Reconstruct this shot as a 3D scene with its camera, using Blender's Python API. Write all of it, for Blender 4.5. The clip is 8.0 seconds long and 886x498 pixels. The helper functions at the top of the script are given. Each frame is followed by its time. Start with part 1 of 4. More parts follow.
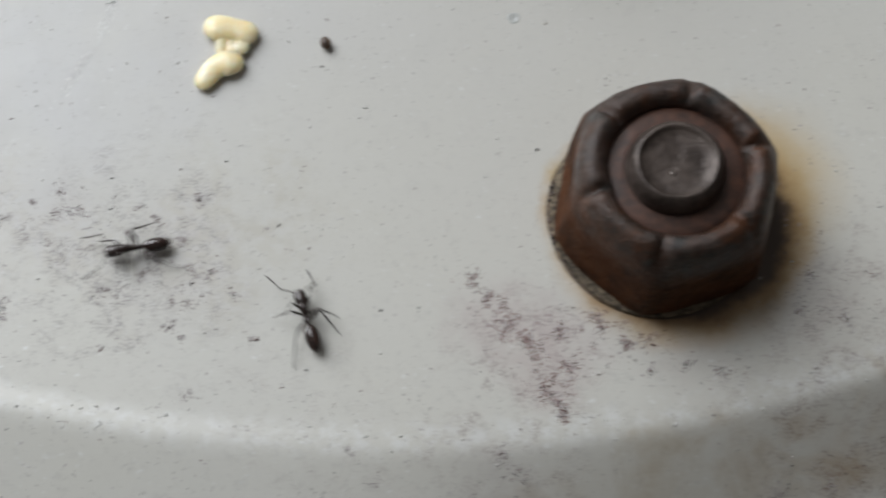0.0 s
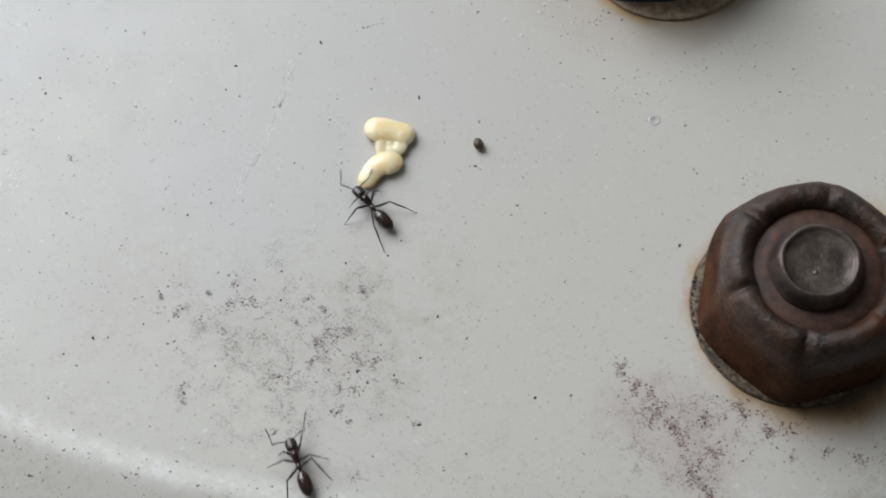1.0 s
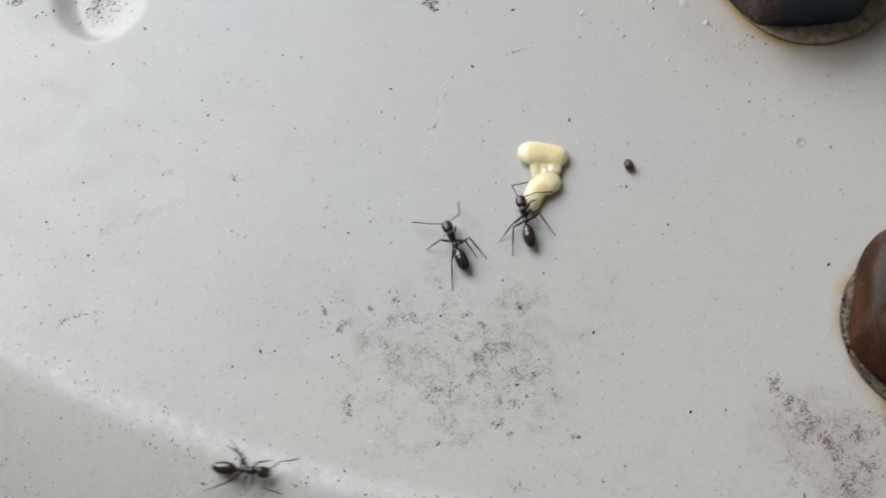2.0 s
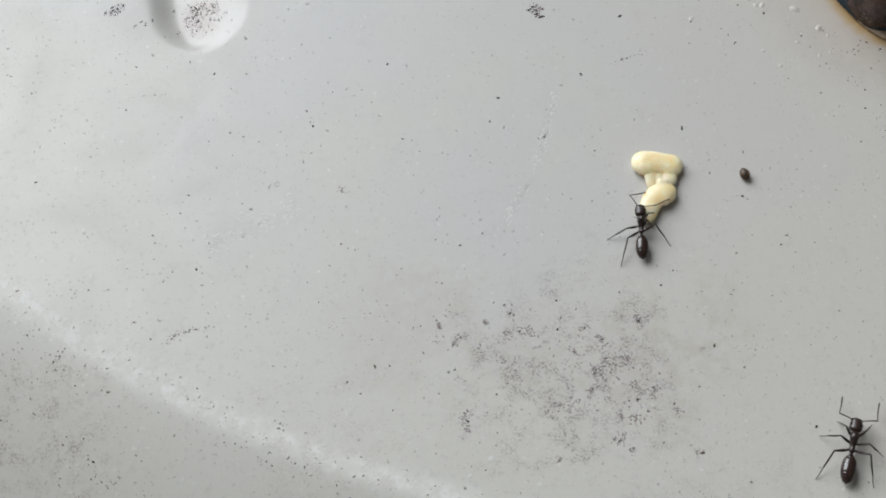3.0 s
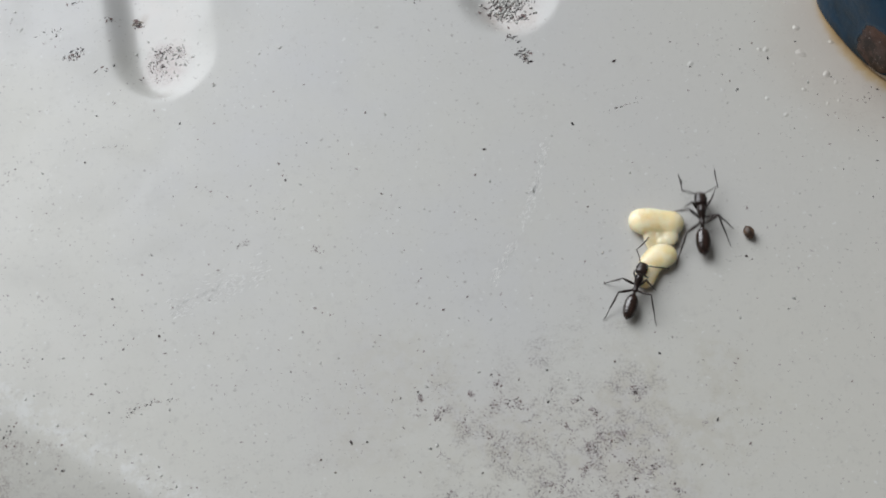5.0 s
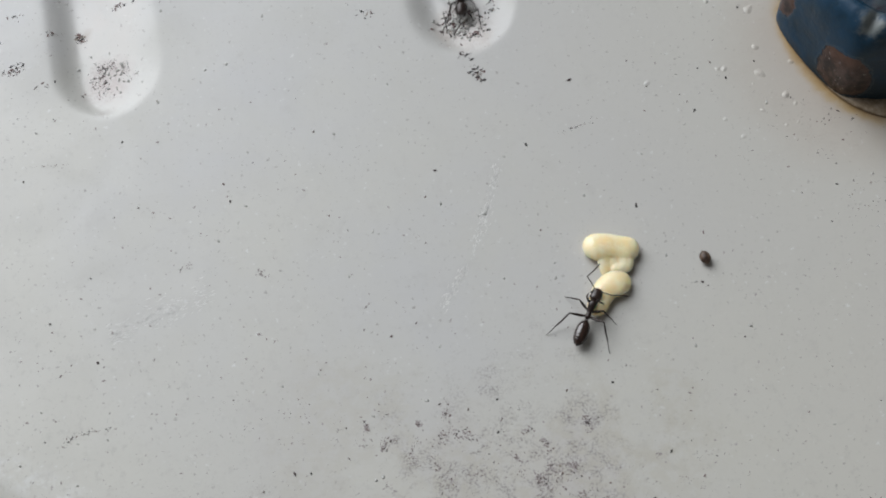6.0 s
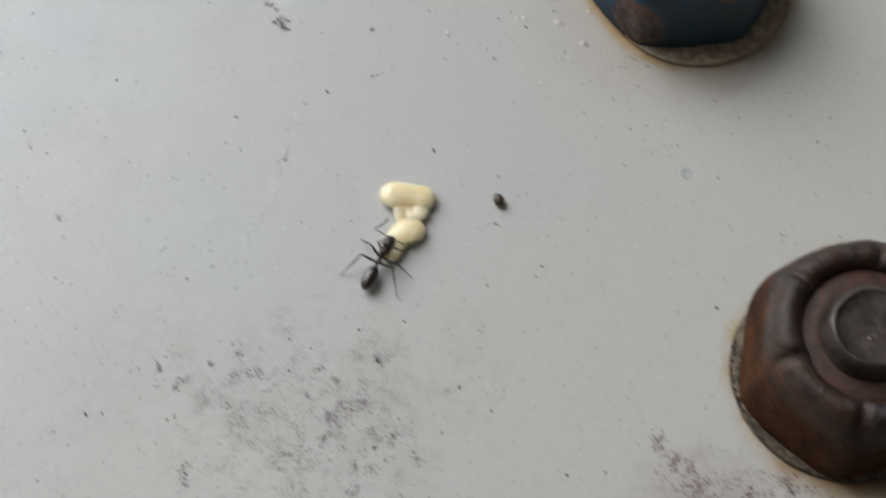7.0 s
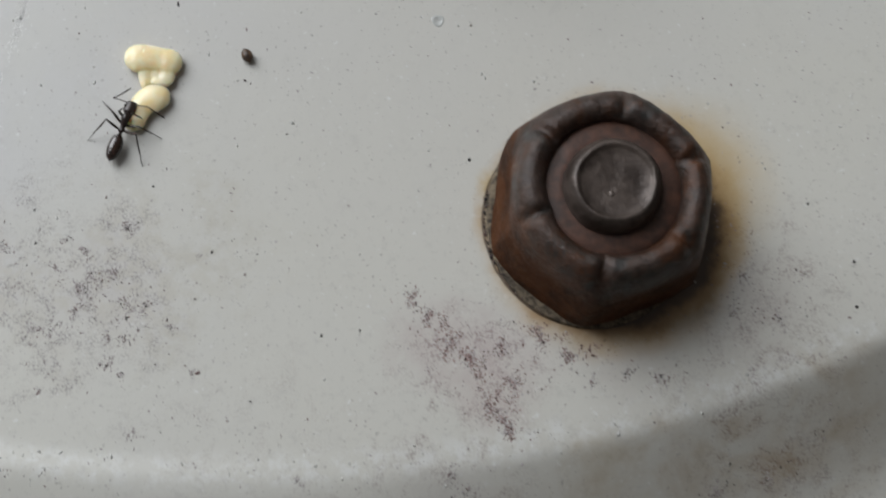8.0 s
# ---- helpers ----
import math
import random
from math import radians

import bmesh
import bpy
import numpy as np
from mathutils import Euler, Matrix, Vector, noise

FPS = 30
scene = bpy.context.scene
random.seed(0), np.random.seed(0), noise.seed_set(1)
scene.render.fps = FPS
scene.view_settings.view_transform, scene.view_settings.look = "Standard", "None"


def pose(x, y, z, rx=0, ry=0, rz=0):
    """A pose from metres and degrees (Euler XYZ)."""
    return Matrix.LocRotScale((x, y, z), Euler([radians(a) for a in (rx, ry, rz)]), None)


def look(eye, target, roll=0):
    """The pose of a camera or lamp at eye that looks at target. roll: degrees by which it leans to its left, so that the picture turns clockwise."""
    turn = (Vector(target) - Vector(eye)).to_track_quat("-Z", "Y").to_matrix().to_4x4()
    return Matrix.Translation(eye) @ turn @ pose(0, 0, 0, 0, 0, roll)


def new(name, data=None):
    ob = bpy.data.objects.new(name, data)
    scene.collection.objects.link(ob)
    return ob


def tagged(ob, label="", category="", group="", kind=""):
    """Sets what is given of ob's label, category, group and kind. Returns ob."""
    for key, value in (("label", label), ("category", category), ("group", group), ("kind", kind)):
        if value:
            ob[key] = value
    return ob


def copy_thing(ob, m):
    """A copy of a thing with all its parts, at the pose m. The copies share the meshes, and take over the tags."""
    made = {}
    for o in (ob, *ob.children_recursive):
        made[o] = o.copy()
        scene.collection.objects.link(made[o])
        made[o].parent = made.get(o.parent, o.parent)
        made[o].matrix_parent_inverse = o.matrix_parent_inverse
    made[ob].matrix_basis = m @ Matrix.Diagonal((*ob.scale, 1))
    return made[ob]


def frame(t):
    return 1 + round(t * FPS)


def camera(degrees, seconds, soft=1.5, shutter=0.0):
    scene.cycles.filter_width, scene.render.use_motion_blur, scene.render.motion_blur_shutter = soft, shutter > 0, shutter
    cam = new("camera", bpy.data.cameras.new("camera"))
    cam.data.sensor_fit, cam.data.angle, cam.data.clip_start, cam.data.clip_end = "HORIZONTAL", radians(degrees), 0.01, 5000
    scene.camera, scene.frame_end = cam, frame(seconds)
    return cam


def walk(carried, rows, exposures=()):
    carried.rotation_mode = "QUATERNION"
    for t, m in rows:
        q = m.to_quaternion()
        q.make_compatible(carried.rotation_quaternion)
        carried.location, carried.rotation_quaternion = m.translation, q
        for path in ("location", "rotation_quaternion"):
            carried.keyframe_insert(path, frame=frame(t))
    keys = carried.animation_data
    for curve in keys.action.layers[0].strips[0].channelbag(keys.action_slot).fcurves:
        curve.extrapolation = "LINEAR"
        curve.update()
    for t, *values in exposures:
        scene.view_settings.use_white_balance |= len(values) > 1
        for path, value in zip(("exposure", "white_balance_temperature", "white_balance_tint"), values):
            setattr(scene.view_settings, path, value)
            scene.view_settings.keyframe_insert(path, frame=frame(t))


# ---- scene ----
cam = camera(33.56, 8.0, soft=1.9, shutter=0.22)
walk(cam, [
    (0, pose(0.00826, -0.06983, 0.12791, 20.676, -0.704, -1.318)),
    (0.1, pose(0.01072, -0.07051, 0.12913, 21.065, -1.131, -1.865)),
    (0.2, pose(0.01082, -0.07049, 0.13020, 21.380, -1.040, -1.896)),
    (0.3, pose(0.00901, -0.06959, 0.13160, 21.647, -0.514, -1.538)),
    (0.4, pose(0.00669, -0.06943, 0.13236, 21.621, -0.067, -1.339)),
    (0.5, pose(0.00480, -0.06991, 0.13262, 21.438, 0.159, -1.124)),
    (0.6, pose(0.00391, -0.07051, 0.13337, 21.430, 0.617, -0.990)),
    (0.7, pose(0.00302, -0.07018, 0.13556, 21.739, 1.017, -0.720)),
    (0.8, pose(0.00196, -0.06945, 0.13710, 22.088, 1.286, -0.450)),
    (0.9, pose(0.00074, -0.06937, 0.13818, 22.418, 1.387, -0.317)),
    (1, pose(-0.00058, -0.06925, 0.13791, 22.650, 1.426, -0.196)),
    (1.2, pose(-0.00206, -0.06959, 0.13865, 22.837, 1.749, -0.018)),
    (1.3, pose(-0.00269, -0.06947, 0.13872, 22.952, 1.948, 0.087)),
    (1.4, pose(-0.00334, -0.06963, 0.13905, 23.128, 2.177, 0.236)),
    (1.5, pose(-0.00409, -0.06999, 0.13987, 23.285, 2.441, 0.303)),
    (1.6, pose(-0.00464, -0.07054, 0.14009, 23.285, 2.657, 0.559)),
    (1.7, pose(-0.00532, -0.07104, 0.14126, 23.508, 2.848, 0.624)),
    (1.8, pose(-0.00665, -0.07129, 0.14160, 23.575, 3.055, 0.706)),
    (1.9, pose(-0.00904, -0.07134, 0.14231, 23.493, 3.170, 0.762)),
    (2, pose(-0.01165, -0.07102, 0.14283, 23.317, 3.041, 0.693)),
    (2.1, pose(-0.01445, -0.07099, 0.14270, 23.078, 2.907, 0.653)),
    (2.2, pose(-0.01717, -0.07096, 0.14252, 22.887, 2.843, 0.635)),
    (3.3, pose(-0.02244, -0.06706, 0.14164, 23.113, 3.822, 0.533)),
    (3.5, pose(-0.02234, -0.06653, 0.14052, 23.240, 3.493, 0.503)),
    (3.8, pose(-0.02283, -0.06489, 0.13864, 23.181, 2.822, 0.286)),
    (4, pose(-0.02245, -0.06285, 0.13607, 23.284, 3.006, 0.253)),
    (4.2, pose(-0.02315, -0.06113, 0.13458, 23.191, 3.011, 0.321)),
    (4.3, pose(-0.02252, -0.06040, 0.13403, 23.214, 2.886, 0.288)),
    (4.4, pose(-0.02203, -0.05965, 0.13451, 23.414, 2.871, 0.298)),
    (4.5, pose(-0.02205, -0.05894, 0.13469, 23.604, 3.030, 0.242)),
    (4.6, pose(-0.02212, -0.05897, 0.13462, 23.694, 3.187, 0.294)),
    (4.7, pose(-0.02225, -0.05954, 0.13435, 23.680, 3.330, 0.296)),
    (5.8, pose(-0.02052, -0.05659, 0.13209, 23.240, 2.649, 0.106)),
    (6, pose(-0.01976, -0.05550, 0.13105, 23.476, 2.373, 0.055)),
    (6.2, pose(-0.01940, -0.05592, 0.13082, 23.747, 2.385, 0.018)),
    (6.3, pose(-0.01885, -0.05606, 0.13045, 23.802, 2.288, 0.060)),
    (6.4, pose(-0.01767, -0.05617, 0.13086, 23.896, 2.090, 0.078)),
    (6.5, pose(-0.01721, -0.05616, 0.13102, 24.018, 2.125, -0.063)),
    (6.7, pose(-0.01358, -0.05655, 0.13094, 24.260, 1.508, -0.469)),
    (6.8, pose(-0.01175, -0.05744, 0.13104, 24.355, 1.180, -0.620)),
    (6.9, pose(-0.00948, -0.05942, 0.13040, 24.270, 0.765, -0.858)),
    (7, pose(-0.00632, -0.06242, 0.12952, 23.932, 0.214, -1.201)),
    (7.1, pose(-0.00414, -0.06476, 0.12873, 23.411, -0.250, -1.511)),
    (7.2, pose(-0.00108, -0.06642, 0.12714, 22.635, -1.022, -1.947)),
    (7.3, pose(0.00170, -0.06687, 0.12543, 21.871, -1.786, -2.510)),
    (7.4, pose(0.00431, -0.06752, 0.12491, 20.924, -2.639, -3.007)),
    (7.5, pose(0.00664, -0.06939, 0.12574, 19.674, -3.326, -3.598)),
    (7.7, pose(0.00489, -0.06675, 0.13153, 17.650, -3.678, -4.208)),
    (7.8, pose(0.00503, -0.06355, 0.13299, 16.732, -4.198, -4.505)),
    (7.9, pose(0.00419, -0.05920, 0.13316, 15.835, -4.495, -5.090)),
    (8, pose(0.00307, -0.05427, 0.13161, 14.937, -4.634, -5.220)),
], exposures=[(0.0, 0.02), (1.0, 0.04), (2.0, 0.06), (3.5, 0.02), (4.5, -0.06), (6.0, -0.1), (7.0, -0.13), (7.5, -0.13), (8.0, -0.1)])

# ---- world and sun: a bright overcast sky, lighter towards the upper left of the plate ----
SUN_AZIMUTH, SUN_HEIGHT = 134.0, 40.0
world = bpy.data.worlds.new("sky")
scene.world = world
world.use_nodes = True
wn, wl = world.node_tree.nodes, world.node_tree.links
sky = wn.new("ShaderNodeTexSky")
sky.sky_type, sky.sun_disc = "NISHITA", False
sky.sun_elevation, sky.sun_rotation = radians(SUN_HEIGHT), radians(90 - SUN_AZIMUTH)
sky.air_density, sky.dust_density, sky.ozone_density = 1.0, 4.0, 1.0
grey = wn.new("ShaderNodeHueSaturation")
grey.inputs["Saturation"].default_value = 0.12
wl.new(sky.outputs[0], grey.inputs["Color"])
wl.new(grey.outputs[0], wn["Background"].inputs["Color"])
wn["Background"].inputs["Strength"].default_value = 0.04
sun_data = bpy.data.lights.new("sun", "SUN")
sun_data.energy, sun_data.angle, sun_data.color = 3.15, radians(50), (0.95, 0.985, 1.035)
sun = new("sun", sun_data)
sun_way = Vector((math.cos(radians(SUN_AZIMUTH)) * math.cos(radians(SUN_HEIGHT)), math.sin(radians(SUN_AZIMUTH)) * math.cos(radians(SUN_HEIGHT)), math.sin(radians(SUN_HEIGHT))))
sun.matrix_world = look(sun_way, (0, 0, 0))

# ---- small helpers; shapes are given in millimetres ----
MM = 0.001
rnd = random.Random(7)


def part(name, bm, material, parent=None, label="", smooth=True, at=None):
    """One mesh object, built in millimetres, under a thing or at top level."""
    mesh = bpy.data.meshes.new(name)
    bmesh.ops.recalc_face_normals(bm, faces=bm.faces)
    bm.transform(Matrix.Scale(MM, 4))
    bm.to_mesh(mesh)
    bm.free()
    for p in mesh.polygons:
        p.use_smooth = smooth
    mesh.materials.append(material)
    ob = new(name, mesh)
    if parent is not None:
        ob.parent = parent
    if at is not None:
        ob.location = Vector(at) * MM
    if label:
        ob["label"] = label
    return ob


def raw_mesh(name, verts, faces, material, smooth=True):
    mesh = bpy.data.meshes.new(name)
    mesh.from_pydata([(x * MM, y * MM, z * MM) for x, y, z in verts], [], faces)
    mesh.update()
    mesh.polygons.foreach_set("use_smooth", [smooth] * len(mesh.polygons))
    mesh.materials.append(material)
    return new(name, mesh)


def tube(bm, points, radii, sides=10, squash=1.0):
    """A closed tube through points with a radius at each; squash flattens it in height."""
    pts = [Vector(p) for p in points]
    rings = []
    for i, p in enumerate(pts):
        a, b = pts[max(i - 1, 0)], pts[min(i + 1, len(pts) - 1)]
        t = (b - a).normalized()
        side = t.cross(Vector((0, 0, 1)))
        if side.length < 1e-4:
            side = Vector((0, 1, 0))
        side.normalize()
        up = side.cross(t).normalized()
        r = radii[i]
        rings.append([bm.verts.new(p + side * (r * math.cos(k * math.tau / sides)) + up * (r * squash * math.sin(k * math.tau / sides))) for k in range(sides)])
    for a, b in zip(rings, rings[1:]):
        for k in range(sides):
            bm.faces.new((a[k], a[(k + 1) % sides], b[(k + 1) % sides], b[k]))
    for ring, p in ((rings[0], pts[0]), (rings[-1], pts[-1])):
        tip = bm.verts.new(p)
        for k in range(sides):
            bm.faces.new((ring[k], ring[(k + 1) % sides], tip))


def pod(bm, a, b, profile, sides=14, squash=1.0, steps=None):
    """A body of revolution from a to b; profile holds radii at even steps."""
    a, b = Vector(a), Vector(b)
    n = steps or len(profile)
    pts, radii = [], []
    for i in range(n):
        u = i / (n - 1)
        f = u * (len(profile) - 1)
        j = min(int(f), len(profile) - 2)
        w = f - j
        w = w * w * (3 - 2 * w)
        pts.append(a.lerp(b, u))
        radii.append(profile[j] * (1 - w) + profile[j + 1] * w)
    tube(bm, pts, radii, sides, squash)


def spline(points, steps):
    """Points on a smooth curve through the given ones (Catmull-Rom)."""
    p = [np.array(q, float) for q in points]
    p = [2 * p[0] - p[1]] + p + [2 * p[-1] - p[-2]]
    out = []
    for i in range(1, len(p) - 2):
        for s in range(steps):
            t = s / steps
            out.append(0.5 * (2 * p[i] + (p[i + 1] - p[i - 1]) * t + (2 * p[i - 1] - 5 * p[i] + 4 * p[i + 1] - p[i + 2]) * t * t + (3 * p[i] - p[i - 1] - 3 * p[i + 1] + p[i + 2]) * t ** 3))
    out.append(p[-2])
    return out


# ---- materials ----
class Paint:
    """A node material under construction."""

    def __init__(self, name, roughness=0.5, metallic=0.0, specular=0.5):
        self.mat = bpy.data.materials.new(name)
        self.mat.use_nodes = True
        self.nodes, self.links = self.mat.node_tree.nodes, self.mat.node_tree.links
        self.bsdf = self.nodes["Principled BSDF"]
        self.bsdf.inputs["Roughness"].default_value = roughness
        self.bsdf.inputs["Metallic"].default_value = metallic
        self.bsdf.inputs["Specular IOR Level"].default_value = specular
        self.heights = []

    def link(self, a, b):
        self.links.new(a, b)

    def coords(self, world_space=False):
        if world_space:
            return self.nodes.new("ShaderNodeNewGeometry").outputs["Position"]
        return self.nodes.new("ShaderNodeTexCoord").outputs["Object"]

    def noise(self, scale, detail=4.0, rough=0.6, at=None, distortion=0.0):
        """Noise with features of about 1 / scale metres."""
        n = self.nodes.new("ShaderNodeTexNoise")
        n.inputs["Scale"].default_value, n.inputs["Detail"].default_value, n.inputs["Roughness"].default_value = scale, detail, rough
        n.inputs["Distortion"].default_value = distortion
        self.link(at if at is not None else self.coords(), n.inputs["Vector"])
        return n.outputs["Fac"]

    def ramp(self, value, low, high, out_low=0.0, out_high=1.0):
        n = self.nodes.new("ShaderNodeMapRange")
        n.interpolation_type = "SMOOTHSTEP"
        for key, v in zip(("From Min", "From Max", "To Min", "To Max"), (low, high, out_low, out_high)):
            n.inputs[key].default_value = v
        self.link(value, n.inputs["Value"])
        return n.outputs["Result"]

    def math(self, op, a, b=0.0):
        n = self.nodes.new("ShaderNodeMath")
        n.operation = op
        for i, v in enumerate((a, b)):
            if isinstance(v, (int, float)):
                n.inputs[i].default_value = v
            else:
                self.link(v, n.inputs[i])
        return n.outputs[0]

    def mix(self, fac, a, b):
        n = self.nodes.new("ShaderNodeMix")
        n.data_type = "RGBA"
        for sock, v in ((n.inputs["Factor"], fac), (n.inputs[6], a), (n.inputs[7], b)):
            if isinstance(v, tuple):
                sock.default_value = (*v, 1.0)
            elif isinstance(v, (int, float)):
                sock.default_value = v
            else:
                self.link(v, sock)
        return n.outputs[2]

    def near(self, point, at):
        """Distance in millimetres from a point given in millimetres."""
        n = self.nodes.new("ShaderNodeVectorMath")
        n.operation = "DISTANCE"
        self.link(at, n.inputs[0])
        n.inputs[1].default_value = [c * MM for c in point]
        return self.math("MULTIPLY", n.outputs["Value"], 1000.0)

    def bump(self, height, strength, distance_mm):
        n = self.nodes.new("ShaderNodeBump")
        n.inputs["Strength"].default_value, n.inputs["Distance"].default_value = strength, distance_mm * MM
        self.link(height, n.inputs["Height"])
        if self.heights:
            self.link(self.heights[-1], n.inputs["Normal"])
        self.heights.append(n.outputs["Normal"])
        self.link(n.outputs["Normal"], self.bsdf.inputs["Normal"])

    def colour(self, value):
        if isinstance(value, tuple):
            self.bsdf.inputs["Base Color"].default_value = (*value, 1.0)
        else:
            self.link(value, self.bsdf.inputs["Base Color"])

    def rough(self, value):
        self.link(value, self.bsdf.inputs["Roughness"])


NUT_RUSTY, NUT_BLUE = (31.5, -18.0), (19.9, 26.95)


def make_plate_paint():
    p = Paint("pale_grey_paint", 0.4, 0.0, 0.7)
    at = p.coords(True)
    broad, mid, fine = p.noise(28, 5, 0.6, at), p.noise(160, 4, 0.6, at, 0.6), p.noise(1400, 3, 0.6, at)
    col = p.mix(p.ramp(broad, 0.35, 0.7), (0.514, 0.518, 0.524), (0.532, 0.532, 0.508))
    # yellowish tint that strengthens towards the lip and round both nuts
    lip = p.math("ADD", p.near((7.1, 106.1, 0), at), p.math("MULTIPLY", p.math("SUBTRACT", broad, 0.5), 60.0))
    col = p.mix(p.ramp(lip, 92, 140, 0.0, 0.75), col, (0.548, 0.540, 0.482))
    for (x, y), reach, weight in ((NUT_BLUE, 60, 0.9), (NUT_RUSTY, 50, 0.6)):
        col = p.mix(p.ramp(p.near((x, y, 0), at), 12, reach, weight, 0.0), col, (0.532, 0.520, 0.474))
    pits = p.math("MULTIPLY", p.ramp(p.noise(2300, 2, 0.5, at), 0.64, 0.72), p.ramp(p.noise(300, 3, 0.6, at), 0.42, 0.62, 0.12, 0.75))
    col = p.mix(pits, col, (0.27, 0.255, 0.24))
    flecks = p.math("MULTIPLY", p.ramp(p.noise(1500, 3, 0.6, at), 0.62, 0.72), p.ramp(p.noise(210, 3, 0.6, at), 0.42, 0.6, 0.08, 0.8))
    col = p.mix(flecks, col, (0.65, 0.66, 0.645))
    smut = p.math("MULTIPLY", p.ramp(p.noise(800, 4, 0.75, at), 0.54, 0.68), p.ramp(lip, 105, 140, 0.08, 0.3))
    col = p.mix(smut, col, (0.37, 0.36, 0.34))
    # paint scuffed pale along the crest of the lip, its bright glint painted in too
    crest = p.math("ABSOLUTE", p.math("SUBTRACT", p.near((7.1, 106.1, 0), at), 145.6))
    col = p.mix(p.math("MULTIPLY", p.ramp(crest, 0.2, 2.4, 0.6, 0.0), p.ramp(p.noise(560, 5, 0.75, at), 0.45, 0.62, 0.0, 1.0)), col, (0.65, 0.66, 0.645))
    col = p.mix(p.math("MULTIPLY", p.ramp(mid, 0.48, 0.78), 0.2), col, (0.46, 0.455, 0.42))
    col = p.mix(p.math("MULTIPLY", p.ramp(p.noise(420, 5, 0.75, at, 0.4), 0.56, 0.75), 0.25), col, (0.40, 0.385, 0.37))
    col = p.mix(p.math("MULTIPLY", p.ramp(fine, 0.55, 0.8), 0.10), col, (0.36, 0.35, 0.33))
    clots, specks = p.ramp(p.noise(430, 5, 0.75, at, 0.5), 0.44, 0.64), p.ramp(p.noise(4300, 2, 0.6, at), 0.46, 0.58, 0.06, 1.0)
    # thin films of grime where dust gathers
    for (x, y), reach, weight in (((19, -32), 9, 1.0), ((47, -26), 9, 0.7), ((47, -44), 14, 1.0), ((18, -45), 10, 0.8), ((13, 17), 8, 0.22), ((-60.3, 21.2), 3.5, 0.7), ((-23, 26.5), 4.5, 0.35), ((-75, -30), 14, 0.6), ((-45, -30), 12, 0.2), ((0, -38), 14, 0.2)):
        d = p.near((x, y, 0), at)
        d = p.math("ADD", d, p.math("MULTIPLY", p.math("SUBTRACT", mid, 0.5), 2.2 * reach))
        m = p.math("MULTIPLY", p.ramp(d, reach * 0.25, reach * 1.1, weight, 0.0), p.math("MULTIPLY", clots, specks))
        col = p.mix(m, col, (0.20, 0.145, 0.14))
    for (x, y), reach, weight, tint in (((16, -28.5), 6, 0.5, (0.43, 0.37, 0.355)), ((20.5, -34), 5.5, 0.5, (0.42, 0.355, 0.34)), ((24, -29.5), 6, 0.3, (0.45, 0.40, 0.385)), ((33, -31), 6, 0.25, (0.46, 0.41, 0.385)),
                                        ((-14, -21.5), 9, 0.35, (0.44, 0.415, 0.42)), ((-24, -17.5), 7, 0.3, (0.44, 0.425, 0.43)), ((-38, -16), 9, 0.25, (0.45, 0.435, 0.435)), ((47, -43.5), 8, 0.85, (0.34, 0.265, 0.185)), ((39, -44.5), 8, 0.8, (0.34, 0.275, 0.195)), ((31, -46), 8, 0.75, (0.35, 0.29, 0.20)), ((55, -40), 9, 0.6, (0.36, 0.30, 0.22)), ((22, -47), 7, 0.6, (0.35, 0.29, 0.20)),
                                        ((17, -46), 9, 0.4, (0.40, 0.38, 0.36)), ((45, -27), 7, 0.4, (0.43, 0.40, 0.37)), ((-60.6, 25.5), 5, 0.5, (0.55, 0.52, 0.49)), ((-62.0, 32.0), 5.5, 0.5, (0.55, 0.52, 0.49)), ((-60.3, 20.9), 3.4, 0.95, (0.44, 0.385, 0.365)), ((-63.6, 27.2), 1.3, 0.7, (0.25, 0.19, 0.14)), ((-23, 27), 4, 0.6, (0.40, 0.34, 0.30))):
        d = p.math("ADD", p.near((x, y, 0), at), p.math("MULTIPLY", p.math("SUBTRACT", mid, 0.5), 1.8 * reach))
        col = p.mix(p.math("MULTIPLY", p.ramp(d, reach * 0.2, reach * 1.1, weight, 0.0), p.ramp(p.noise(520, 4, 0.7, at), 0.3, 0.6, 0.45, 1.0)), col, tint)
    # beige bloom under the dust
    for (x, y), reach, weight in (((-12, -20.5), 11, 0.5), ((-22, -19), 9, 0.35), ((-4, -19), 8, 0.3), ((-34, -17), 10, 0.3)):
        d = p.math("ADD", p.near((x, y, 0), at), p.math("MULTIPLY", p.math("SUBTRACT", mid, 0.5), 2.4 * reach))
        col = p.mix(p.math("MULTIPLY", p.ramp(d, reach * 0.3, reach * 1.1, weight, 0.0), p.ramp(p.noise(650, 4, 0.7, at), 0.38, 0.6)), col, (0.47, 0.45, 0.385))
    d = p.math("ADD", p.near((-18, -21, 0), at), p.math("MULTIPLY", p.math("SUBTRACT", mid, 0.5), 28.0))
    col = p.mix(p.math("MULTIPLY", p.ramp(d, 4.0, 15.0, 0.9, 0.0), p.math("MULTIPLY", clots, specks)), col, (0.20, 0.175, 0.175))
    # rust bled out round the nuts; dark rings paint the rusty nut's contact shadow
    ragged = p.math("MULTIPLY", p.math("SUBTRACT", p.noise(230, 5, 0.65, at), 0.5), 3.4)
